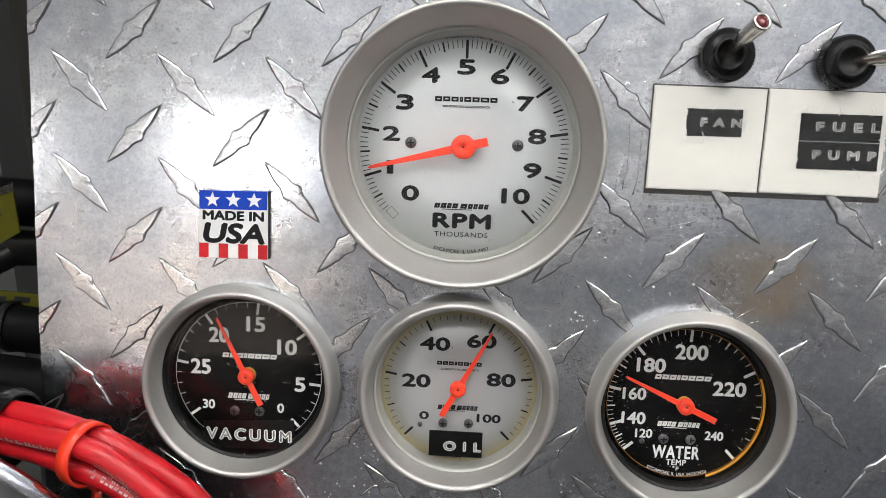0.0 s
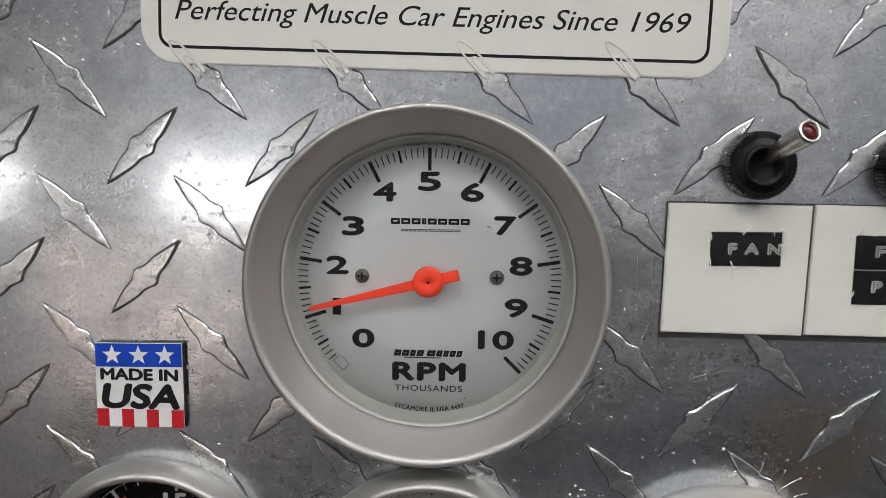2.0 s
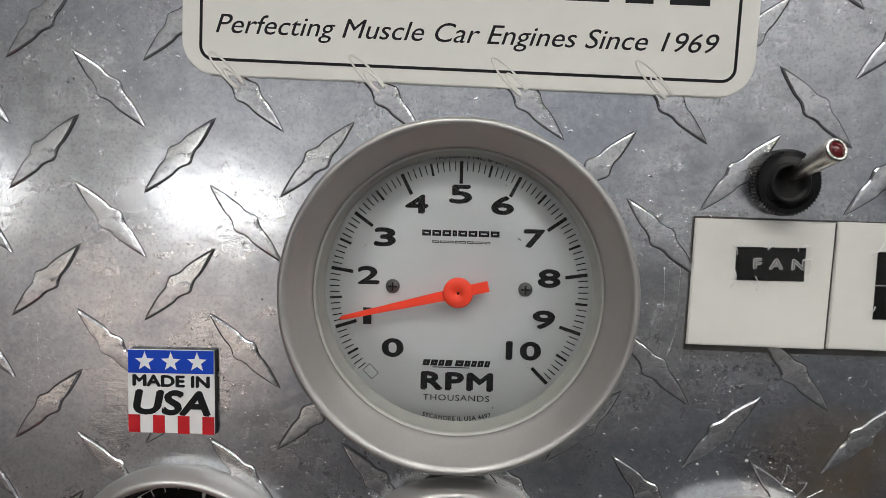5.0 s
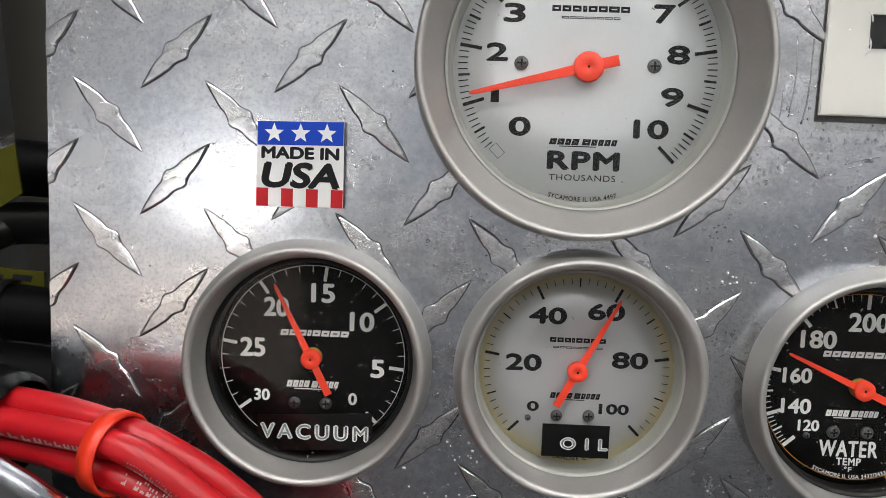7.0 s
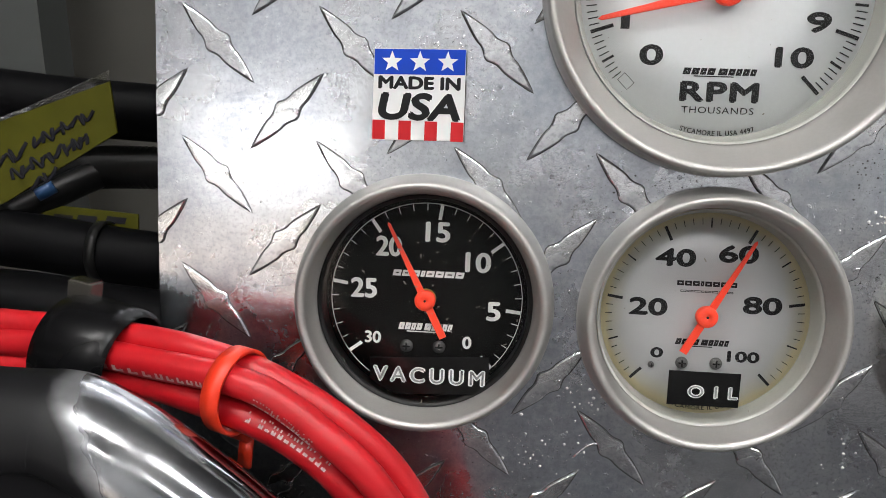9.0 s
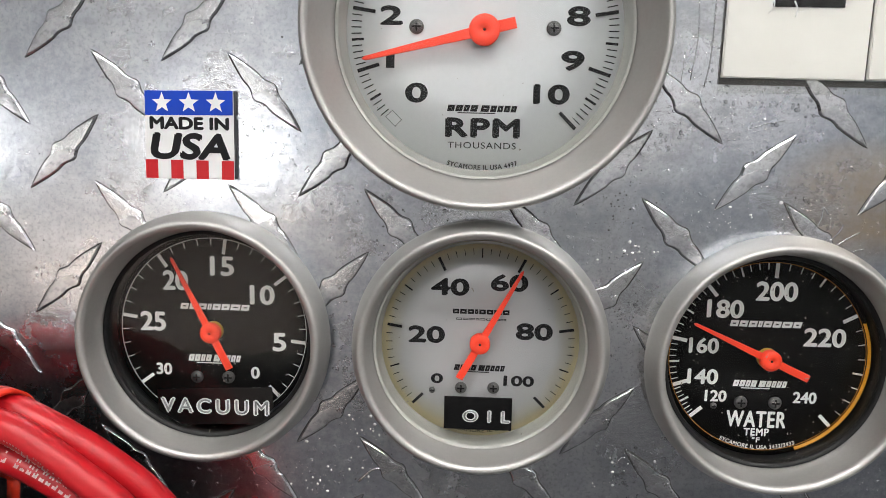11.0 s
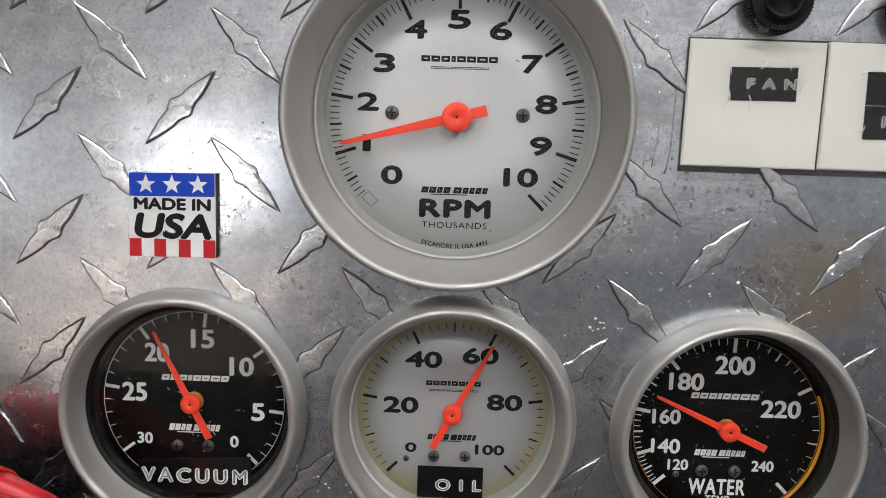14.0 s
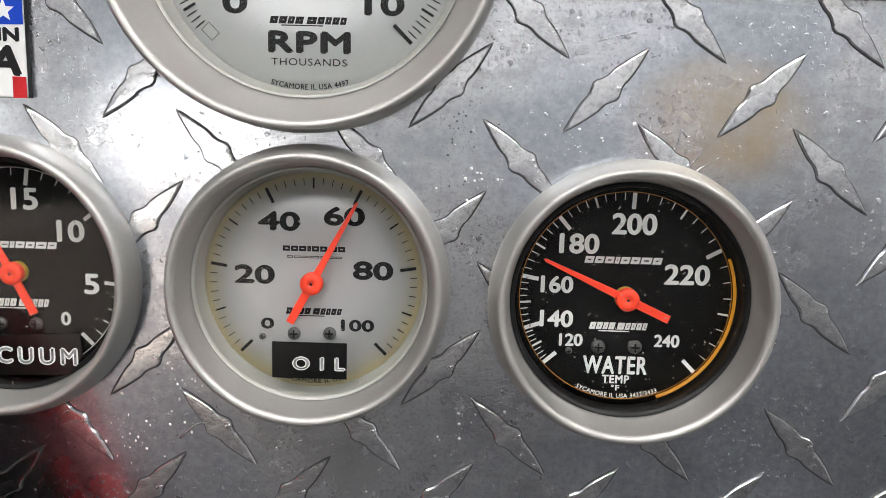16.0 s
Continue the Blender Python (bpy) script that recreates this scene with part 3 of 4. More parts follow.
    if dial_mat is DIAL_BLACK:
        # Yellow collar added to paint the bulb's glow seen behind the hub.
        part("hub_collar", lathe([(hub * 0.98, 0.0032), (hub * 0.98, 0.0021), (hub * 0.86, 0.0017), (hub * 0.3, 0.0017)], 32), HUB_GLOW, arm, "yellow collar in place of the bulb glow behind the hub")
    g = part("glass", lathe([(rg - 0.0005, 0.0002), (rg - 0.0005, -0.0003), (0, -0.0003)], 64), GLASS, e, smooth=False)
    g.visible_shadow = False
    rnd, bm = random.Random(len(name) * 7), bmesh.new()
    for _ in range(DUST[name]):
        q, a, turn, u = rg * 0.95 * math.sqrt(rnd.random()), rnd.random() * 6.283, rnd.random() * 3.14, 0.00005 + 0.00016 * rnd.random() ** 3
        v = u * (1 + 3 * rnd.random() ** 4)
        x, z = q * math.cos(a), q * math.sin(a)
        bm.faces.new([bm.verts.new((x + m * math.cos(turn) - n * math.sin(turn), -0.00036, z + m * math.sin(turn) + n * math.cos(turn))) for m, n in ((-v, -u), (v, -u), (v, u), (-v, u))])
    tagged(part("dust", bm, DUST_GREY, e, smooth=False), kind="stuff")
    return e


def slab_frame(cx, cz, w, h, turn, y):
    """A thin rectangular outline on the dial."""
    bm = bmesh.new()
    a, ring = radians(turn), []
    for g in (0.0, 0.0003):
        ring.append([bm.verts.new((cx + px * math.cos(a) - pz * math.sin(a), y, cz + px * math.sin(a) + pz * math.cos(a))) for px, pz in rect(0, 0, w - g, h - g)])
    for k in range(4):
        j = (k + 1) % 4
        bm.faces.new((ring[0][k], ring[0][j], ring[1][j], ring[1][k]))
    return bm


TICKS = {}
PROUD = {"tachometer": 0.0, "vacuum_gauge": 0.0, "oil_gauge": 0.0, "water_gauge": -0.0018}
DUST = {"tachometer": 30, "vacuum_gauge": 240, "oil_gauge": 30, "water_gauge": 320}
RT = 0.0399
marks = []
for k in range(101):
    if k < 2:
        continue
    marks.append((225 - 2.7 * k, RT - (0.0068 if k % 10 == 0 else 0.0037 if k % 5 == 0 else 0.0030), 0.00105 if k % 10 == 0 else 0.0007 if k % 5 == 0 else 0.0003))
gauge("tachometer", "large satin silver rev counter with a white dial and orange-red needle", (0.0, 1.2355), (0.0530, 0.0510, 0.0437, RT, 0.0124), DIAL_SILVER, INK, marks,
      [("0", -0.0200, -0.0184, 0.0066, 0.0056), ("1", -0.0281, -0.0086, 0.0028, 0.0055), ("2", -0.0279, 0.0042, 0.0066, 0.0053), ("3", -0.0230, 0.0162, 0.0065, 0.0055),
       ("4", -0.0134, 0.0266, 0.0068, 0.0054), ("5", 0.0, 0.0299, 0.0067, 0.0054), ("6", 0.0128, 0.0268, 0.0067, 0.0054), ("7", 0.0228, 0.0169, 0.0063, 0.0054),
       ("8", 0.0278, 0.0048, 0.0067, 0.0054), ("9", 0.0266, -0.0081, 0.0067, 0.0055), ("10", 0.0207, -0.0181, 0.0109, 0.0056), ("model", 0.0003, 0.0179, 0.0237, 0.0023),
       ("model", 0.0005, 0.0152, 0.0178, 0.0009), ("logo", 0.0, -0.0227, 0.0208, 0.0031), ("RPM", 0.0003, -0.0285, 0.0234, 0.0054, 0.09), ("THOUSANDS", 0.0002, -0.0338, 0.0223, 0.0020, 0.0),
       ("fine", 0.0005, -0.0405, 0.0215, 0.0017, "SYCAMORE IL USA 4497"), ("fine", 0.003, 0.0414, 0.022, 0.0016, "PRODUCTS INC. \u00a9 2011")], 194.0, 0.0375, 0.0095, 0.0046, ((-0.0203, 0.0010, 0.0022), (0.0206, 0.0012, 0.0022)))

RS = 0.0297
SMALL = (0.0393, 0.0361, 0.0330, RS, 0.0110)


def spread(stops, fine, half=0, heavy=0.00085):
    """Tick marks between the numbered angles: fine steps between each two numbers, with a longer one in the middle."""
    out = []
    for a, b in zip(stops, stops[1:]):
        for k in range(fine):
            mid = half and k == half
            out.append((a + (b - a) * k / fine, RS - (0.0046 if k == 0 else 0.0030 if mid else 0.0020), heavy if k == 0 else heavy * 0.5 if mid else heavy * 0.22))
    out.append((stops[-1], RS - 0.0046, heavy))
    return out


gauge("vacuum_gauge", "satin silver vacuum gauge with a black dial and orange needle", (-0.0837, 1.1409), SMALL, DIAL_BLACK, WHITE_INK, spread((-45, -6, 38, 82, 126, 171.5, 217), 5, 0, 0.00105),
      [("0", 0.0133, -0.0135, 0.0027, 0.0039), ("5", 0.0212, -0.0031, 0.0042, 0.0059), ("10", 0.0158, 0.0121, 0.0080, 0.0062), ("15", 0.0030, 0.0210, 0.0077, 0.0061),
       ("20", -0.0121, 0.0160, 0.0082, 0.0062), ("25", -0.0197, 0.0025, 0.0083, 0.0062), ("30", -0.0165, -0.0132, 0.0052, 0.0038), ("model", 0.0005, 0.0078, 0.0221, 0.0024, 0.25),
       ("logo", 0.0001, -0.0091, 0.0167, 0.0036), ("fine", 0.0, -0.0300, 0.0198, 0.0015, "SYCAMORE IL USA")], 117.0, 0.0268, 0.0130, 0.0032, ((-0.0057, -0.0155, 0.0020), (0.0046, -0.0153, 0.0020)))
gauge("oil_gauge", "satin silver oil gauge with an oil-yellowed white dial", (0.0015, 1.1404), SMALL, DIAL_OIL, INK, spread((225, 171, 117, 63, 9, -45), 10, 5),
      [("0", -0.0133, -0.0126, 0.0037, 0.0031), ("20", -0.0169, 0.0017, 0.0117, 0.0052), ("40", -0.0098, 0.0172, 0.0122, 0.0052), ("60", 0.0087, 0.0190, 0.0118, 0.0051),
       ("80", 0.0170, 0.0036, 0.0117, 0.0051), ("100", 0.0127, -0.0126, 0.0099, 0.0033), ("model", 0.0001, 0.0095, 0.0178, 0.0019), ("model", 0.0002, 0.0071, 0.0157, 0.0008),
       ("logo", 0.0001, -0.0087, 0.0158, 0.0030), ("fine", 0.0003, -0.0295, 0.0185, 0.0015, "SYCAMORE IL USA")], 61.5, 0.0268, 0.0130, 0.0032, ((-0.0056, -0.0154, 0.0019), (0.0047, -0.0151, 0.0019), (-0.0148, -0.0165, 0.0010)))
gauge("water_gauge", "satin silver water temperature gauge with a black dial", (0.0902, 1.1388), SMALL, DIAL_BLACK, WHITE_INK, spread((221.5, 199, 169.4, 131, 88, 28.5, -45.6), 8, 4, 0.00110),
      [("120", -0.0147, -0.0128, 0.0069, 0.0036), ("140", -0.0191, -0.0067, 0.0097, 0.0048), ("160", -0.0194, 0.0032, 0.0094, 0.0048), ("180", -0.0137, 0.0150, 0.0115, 0.0056),
       ("200", 0.0014, 0.0209, 0.0130, 0.0059), ("220", 0.0170, 0.0069, 0.0132, 0.0057), ("240", 0.0126, -0.0124, 0.0074, 0.0036), ("model", -0.0011, 0.0106, 0.0215, 0.0024, 0.25),
       ("logo", -0.0014, -0.0084, 0.0162, 0.0033), ("WATER", -0.0017, -0.0199, 0.0195, 0.0053, 0.035), ("TEMP", -0.0013, -0.0241, 0.0082, 0.0024), ("°F", -0.0013, -0.0266, 0.0025, 0.0017),
       ("fine", -0.001, -0.0290, 0.0236, 0.0015, "SYCAMORE IL USA 3432/3433")], 155.5, 0.0262, 0.0130, 0.0032, ((-0.0069, -0.0146, 0.0020), (0.0036, -0.0144, 0.0020), (-0.0152, -0.0160, 0.0010)))


# ---- labels on the panel ----
def embossed(name, label, outline, y0, y1, words, gap=1.9):
    """Black embossing tape with raised pale letters."""
    ob = tagged(part(name, slab(outline, y0, y1, 0.00016), TAPE, smooth=False), label, "label")
    for text, cx, cz, w, h in words:
        w, h = w * 0.97, h * 0.84
        part("raised_lettering", letters(text, cx, cz, w, h, y0 - 0.00008, 0.10, 0.0, 0.0, 0.0, gap), STRESS, ob, smooth=False)
        part("letter_core", letters(text, cx, cz, w, h, y0 - 0.00018, 0.0, 0.0, 0.0, 0.0, gap), STRESS_CORE, ob, smooth=False)
    return ob


embossed("vacuum_label", "black embossed VACUUM tape stuck on the gauge glass", [(-0.0923, 1.1118), (-0.067, 1.1127), (-0.0628, 1.1185), (-0.0633, 1.1250), (-0.1000, 1.1230), (-0.0997, 1.1160)],
         -0.00085, -0.00035, [("VACUUM", -0.0815, 1.1181, 0.0350, 0.0054)], 1.4)
embossed("oil_label", "black embossed OIL tape stuck on the gauge glass", rect(0.0015, 1.1190, 0.0211, 0.0105), -0.00085, -0.00035, [("OIL", 0.0042, 1.1182, 0.0148, 0.0042)])

CARDS = ((0.0689, 0.1092, "FAN"), (0.1100, 0.1525, "FUEL PUMP"))
for x0, x1, word in CARDS:
    tagged(part("switch_card", slab([(x0 - 0.0005, 1.2229), (x1 - 0.0005, 1.2226), (x1 + 0.0002, 1.2601), (x0 + 0.0002, 1.2605)], -0.0017, -0.00002, 0.0003), PAPER, smooth=False),
           "white card square taped to the panel under a switch", "label", "switch cards")
embossed("fan_label", "black embossed FAN tape on a white card", [(0.0813, 1.2426), (0.1013, 1.2427), (0.1013, 1.2526), (0.0812, 1.2525)], -0.0020, -0.0017, [("FAN", 0.0938, 1.2477, 0.0150, 0.0034)])
embossed("fuel_label", "black embossed FUEL tape on a white card", rect(0.1362, 1.2472, 0.0286, 0.0098), -0.0020, -0.0017, [("FUEL", 0.1388, 1.2475, 0.0228, 0.0036)])
embossed("pump_label", "black embossed PUMP tape on a white card", rect(0.1362, 1.2371, 0.0286, 0.0099), -0.0020, -0.0017, [("PUMP", 0.1384, 1.2374, 0.0228, 0.0036)])


def wrinkled(x0, x1, z0, z1, y, nx, nz, amp):
    """A clear tape that lies unevenly."""
    bm = bmesh.new()
    grid = [[bm.verts.new((x0 + (x1 - x0) * i / nx, y - amp * (0.5 + 0.5 * noise.noise((i * 0.55, k * 0.55, x0 * 90))), z0 + (z1 - z0) * k / nz)) for k in range(nz + 1)] for i in range(nx + 1)]
    for i in range(nx):
        for k in range(nz):
            bm.faces.new((grid[i][k], grid[i + 1][k], grid[i + 1][k + 1], grid[i][k + 1]))
    return bm


for x0, x1, z0, z1 in ((0.0672, 0.1565, 1.2185, 1.2625),):
    f = tagged(part("clear_tape", wrinkled(x0, x1, z0, z1, -0.0022, 70, 36, 0.0011), FILM), "wrinkled clear tape over the white cards", "tape")
    f.visible_shadow = False
# White slivers stand in for the light glinting on the tape's wrinkles.
rnd = random.Random(11)
for cx, cz, w, h in ((0.0913, 1.2477, 0.0215, 0.0115), (0.1362, 1.2422, 0.030, 0.022)):
    for k in range(16):
        u = rnd.random() * 2 - 1
        x, z = (cx + u * w / 2, cz + rnd.choice((-1, 1, 1)) * h / 2) if k % 3 else (cx + rnd.choice((-1, 1)) * w / 2, cz + u * h / 2)
        a, L = rnd.random() * 3.14, 0.0008 + 0.0016 * rnd.random()
        d = Vector((math.cos(a) * L, 0, math.sin(a) * L))
        p = Vector((x, -0.0029, z))
        part("tape_glint", sweep([p - d, p + Vector((d.z * 0.3, -0.0001, -d.x * 0.3)), p + d], 0.00012 + 0.0001 * rnd.random(), 6, 3), GLINT, f)
for pts in ([(0.0680, 1.2225), (0.0686, 1.2225), (0.0691, 1.2608), (0.0687, 1.2608)], [(0.0680, 1.2210), (0.1530, 1.2206), (0.1530, 1.2224), (0.0680, 1.2228)],
            [(0.1088, 1.2228), (0.1096, 1.2228), (0.1103, 1.2600), (0.1095, 1.2600)], [(0.0690, 1.2605), (0.1525, 1.2601), (0.1525, 1.2605), (0.0690, 1.2611)]):
    tagged(part("grime_line", slab(pts, -0.0006, -0.00003), GROOVE, smooth=False), "dark grime along the edge of the tape", "grime", "grime lines")


def droplets(seed, spots, n, r0, r1):
    """Small dried drops and solder-like beads on the plate, joined."""
    rnd = random.Random(seed)
    bm = bmesh.new()
    for _ in range(n):
        cx, cz, sx, sz = rnd.choice(spots)
        x, z, r = rnd.gauss(cx, sx), rnd.gauss(cz, sz), r0 + (r1 - r0) * rnd.random() ** 3
        if any(math.hypot(x - a, z - b) < R + 0.0005 for a, b, R, _ in HOLES) or (0.067 < x and z > 1.2205) or x < PX0 + 0.003:
            continue
        tip = bm.verts.new((x, -r * 0.75, z))
        sx2 = 0.6 + 0.8 * rnd.random()
        mid = [bm.verts.new((x + 0.7 * r * sx2 * math.cos(a), -r * 0.5, z + 0.7 * r * math.sin(a))) for a in [k * math.pi / 4 for k in range(8)]]
        low = [bm.verts.new((x + r * sx2 * math.cos(a), -0.00002, z + r * math.sin(a))) for a in [k * math.pi / 4 for k in range(8)]]
        for k in range(8):
            j = (k + 1) % 8
            bm.faces.new((tip, mid[k], mid[j]))
            bm.faces.new((mid[k], low[k], low[j], mid[j]))
    bmesh.ops.recalc_face_normals(bm, faces=bm.faces)
    return bm


tagged(part("dried_drops", droplets(3, ((0.075, 1.212, 0.012, 0.006), (0.110, 1.212, 0.02, 0.004), (0.058, 1.200, 0.006, 0.012), (0.05, 1.175, 0.006, 0.01), (-0.04, 1.100, 0.012, 0.004), (-0.03, 1.165, 0.02, 0.02), (0.12, 1.19, 0.03, 0.02), (0.05, 1.10, 0.04, 0.01)), 520, 0.00015, 0.0008), GLUE),
       "small clear dried drops scattered over the panel", "drops", kind="stuff")
tagged(part("white_crust", droplets(9, ((-0.042, 1.100, 0.010, 0.004), (-0.050, 1.093, 0.008, 0.004), (0.0465, 1.171, 0.003, 0.003), (0.048, 1.101, 0.006, 0.005), (-0.034, 1.112, 0.004, 0.004), (0.075, 1.183, 0.006, 0.003)), 170, 0.00012, 0.0006), GLINT),
       "chalky white crust specks on the panel", "crust", kind="stuff")
tagged(part("grit", droplets(5, ((0.0, 1.180, 0.018, 0.003), (-0.045, 1.095, 0.02, 0.005), (0.046, 1.16, 0.004, 0.015), (-0.03, 1.178, 0.01, 0.004), (-0.10, 1.20, 0.04, 0.04), (0.1, 1.26, 0.03, 0.02), (0.04, 1.186, 0.006, 0.004), (0.09, 1.221, 0.02, 0.0015)), 620, 0.00008, 0.00030), GROOVE),
       "dark greasy grit gathered round the gauges", "grit", kind="stuff")


def trail(seed, points, step, r):
    """A line of small beads of dried sealant, unevenly spaced."""
    q = random.Random(seed)
    line = smooth_path([(x, 0, z) for x, z in points], 12)
    bm, far, due = bmesh.new(), 0.0, 0.0
    for a, b in zip(line, line[1:]):
        far += (b - a).length
        if far < due:
            continue
        due = far + step * (0.6 + 0.9 * q.random())
        x, z, w = a.x + q.gauss(0, 0.00025), a.z + q.gauss(0, 0.00025), r * (0.5 + 0.8 * q.random())
        lean = q.random() * 0.8 - 0.4
        tip = bm.verts.new((x, -w * 0.8, z + w * 0.4))
        low = [bm.verts.new((x + w * 0.7 * math.cos(k * math.pi / 4) + lean * w * math.sin(k * math.pi / 4), -0.00002, z + w * 1.3 * math.sin(k * math.pi / 4))) for k in range(8)]
        for k in range(8):
            bm.faces.new((tip, low[k], low[(k + 1) % 8]))
    bmesh.ops.recalc_face_normals(bm, faces=bm.faces)
    return bm


for k, (points, step, r) in enumerate(((((0.060, 1.186), (0.070, 1.196), (0.085, 1.2035), (0.105, 1.2060), (0.128, 1.2075)), 0.0014, 0.0007),
                                       (((0.045, 1.199), (0.052, 1.204), (0.060, 1.208), (0.066, 1.214)), 0.0020, 0.0010),
                                       (((0.070, 1.2160), (0.085, 1.2155), (0.100, 1.2150), (0.125, 1.2140)), 0.0028, 0.0011),
                                       (((-0.052, 1.104), (-0.044, 1.1065), (-0.036, 1.107), (-0.030, 1.104)), 0.0016, 0.0010),
                                       (((0.040, 1.1680), (0.046, 1.1705), (0.053, 1.172)), 0.0011, 0.0007),
                                       (((0.090, 1.1890), (0.101, 1.1880), (0.112, 1.1920)), 0.0030, 0.0012),
                                       (((-0.060, 1.100), (-0.045, 1.098), (-0.038, 1.092), (-0.034, 1.084)), 0.0013, 0.0009))):
    tagged(part("sealant_trail", trail(k + 2, points, step * 0.8, r * 0.62), GLUE), "line of small dried clear sealant beads on the panel", "sealant", "sealant trails", "stuff")


def smear_line(points, r):
    bm = sweep([(x, -0.0001, z) for x, z in points], r, 6, 4)
    for v in bm.verts:
        v.co.y = -0.0001 + (v.co.y + 0.0001) * 0.5
    return bm


for points, r in ((((0.1040, 1.1760), (0.1065, 1.1790), (0.1075, 1.1812)), 0.00022), (((0.1055, 1.1745), (0.1090, 1.1770), (0.1125, 1.1790)), 0.00020), (((0.1100, 1.1725), (0.1120, 1.1735), (0.1145, 1.1742)), 0.00016),
                  (((0.0990, 1.1780), (0.1010, 1.1830), (0.1012, 1.1862), (0.1030, 1.1840)), 0.00022), (((0.078, 1.2085), (0.083, 1.2100), (0.088, 1.2110)), 0.00016), (((0.060, 1.222), (0.0615, 1.234), (0.0610, 1.246)), 0.00016),
                  (((0.0640, 1.220), (0.0655, 1.229), (0.0660, 1.250)), 0.00020), (((0.056, 1.2150), (0.0575, 1.2220), (0.0580, 1.2300)), 0.00014), (((-0.036, 1.0945), (-0.031, 1.0990), (-0.026, 1.0990)), 0.00035), (((0.0445, 1.1030), (0.0465, 1.1060), (0.0480, 1.1062)), 0.00018)):
    tagged(part("sealant_smear", smear_line(points, r), DROP), "thin dried clear sealant streak on the panel", "sealant", "sealant streaks")


def star(cx, cz, r):
    return [(cx + q * math.cos(radians(90 + 36 * k)), cz + q * math.sin(radians(90 + 36 * k))) for k in range(10) for q in ((r if k % 2 == 0 else r * 0.42),)]


badge = tagged(part("flag_badge", slab([(-0.1007, 1.1896), (-0.0736, 1.1900), (-0.0737, 1.2162), (-0.1004, 1.2158)], -0.0024, -0.0019, 0.0002), STICKER_WHITE, smooth=False),
               "small square red, white and blue badge reading MADE IN USA", "badge")
# Black layer puts the shadow on the badge's sides into their colour.
part("backing", slab([(-0.1005, 1.1897), (-0.0734, 1.1899), (-0.0735, 1.2161), (-0.1003, 1.2157)], -0.0019, -0.00002), GLOSS_BLACK, badge, "black layer for the badge's shadowed sides", smooth=False)
part("blue_band", slab([(-0.1003, 1.2085), (-0.0738, 1.2089), (-0.0738, 1.2161), (-0.1003, 1.2157)], -0.00252, -0.0024), BLUE, badge, smooth=False)
for k in range(3):
    part("star", slab(star(-0.0951 + 0.0081 * k, 1.2122 + 0.0001 * k, 0.0031), -0.0026, -0.0025), STICKER_WHITE, badge, smooth=False)
for k in range(4):
    xs = -0.1005 + 0.0077 * k
    part("red_stripe", slab([(xs, 1.1898), (xs + 0.0037, 1.1898), (xs + 0.0037, 1.1954), (xs, 1.1954)], -0.00252, -0.0024), RED_INK, badge, smooth=False)
part("lettering", letters("MADE IN", -0.0870, 1.2063, 0.0235, 0.0033, -0.00252, 0.085), INK, badge, smooth=False)
part("lettering", letters("USA", -0.0868, 1.1995, 0.0232, 0.0072, -0.00252, 0.075, 0.15), INK, badge, smooth=False)

SIGN = Matrix.Translation((0.0, 0, 1.2970)) @ Matrix.Rotation(radians(1.35), 4, "Y")
sign = tagged(part("shop_sticker", slab(round_rect(-0.0832, 0.0832, 0.0, 0.085, 0.0105), -0.0015, -0.00002, 0.0003), CREAM, smooth=False),
              "cream rounded sticker with a black border and italic slogan", "sticker")
sign.matrix_basis = SIGN


def border():
    bm = bmesh.new()
    a = [bm.verts.new((x, -0.00154, z)) for x, z in round_rect(-0.0780, 0.0780, 0.0042, 0.0808, 0.0042)]
    b = [bm.verts.new((x, -0.00154, z)) for x, z in round_rect(-0.0771, 0.0771, 0.0051, 0.0799, 0.0034)]
    for k in range(len(a)):
        j = (k + 1) % len(a)
        bm.faces.new((a[k], a[j], b[j], b[k]))
    return bm


part("border", border(), INK, sign, smooth=False)
part("slogan", letters("Perfecting Muscle Car Engines Since 1969", -0.0004, 0.0142, 0.1455, 0.0072, -0.00154, 0.003, 0.28), INK, sign, smooth=False)
x = -0.069
for wide, free in ((3, .8), (2, .8), (2, .8), (1.6, .8), (2.2, .8), (1.4, .8), (2.2, .8), (1.4, .8), (2, 0)):
    part("brand_mark", bars(x + wide * 0.00285, 0.0385, wide * 0.0057, 0.026, -0.00154, [(1, 0)]), INK, sign, smooth=False)
    x += (wide + free) * 0.0057


# ---- switches ----
def knurl(r, y0, y1, teeth=56):
    bm = lathe([(r * 0.6, y0 - 0.0005), (r * 0.78, y0), (r * 0.92, y0), (r, y0 + 0.0008), (r, y1), (r * 0.9, y1)], teeth * 2)
    for v in bm.verts:
        q = math.hypot(v.co.x, v.co.z)
        if q > r * 0.97:
            k = round(math.atan2(v.co.z, v.co.x) / math.pi * teeth) % 2
            s = 1 - 0.06 * k
            v.co.x *= s
            v.co.z *= s
    return bm


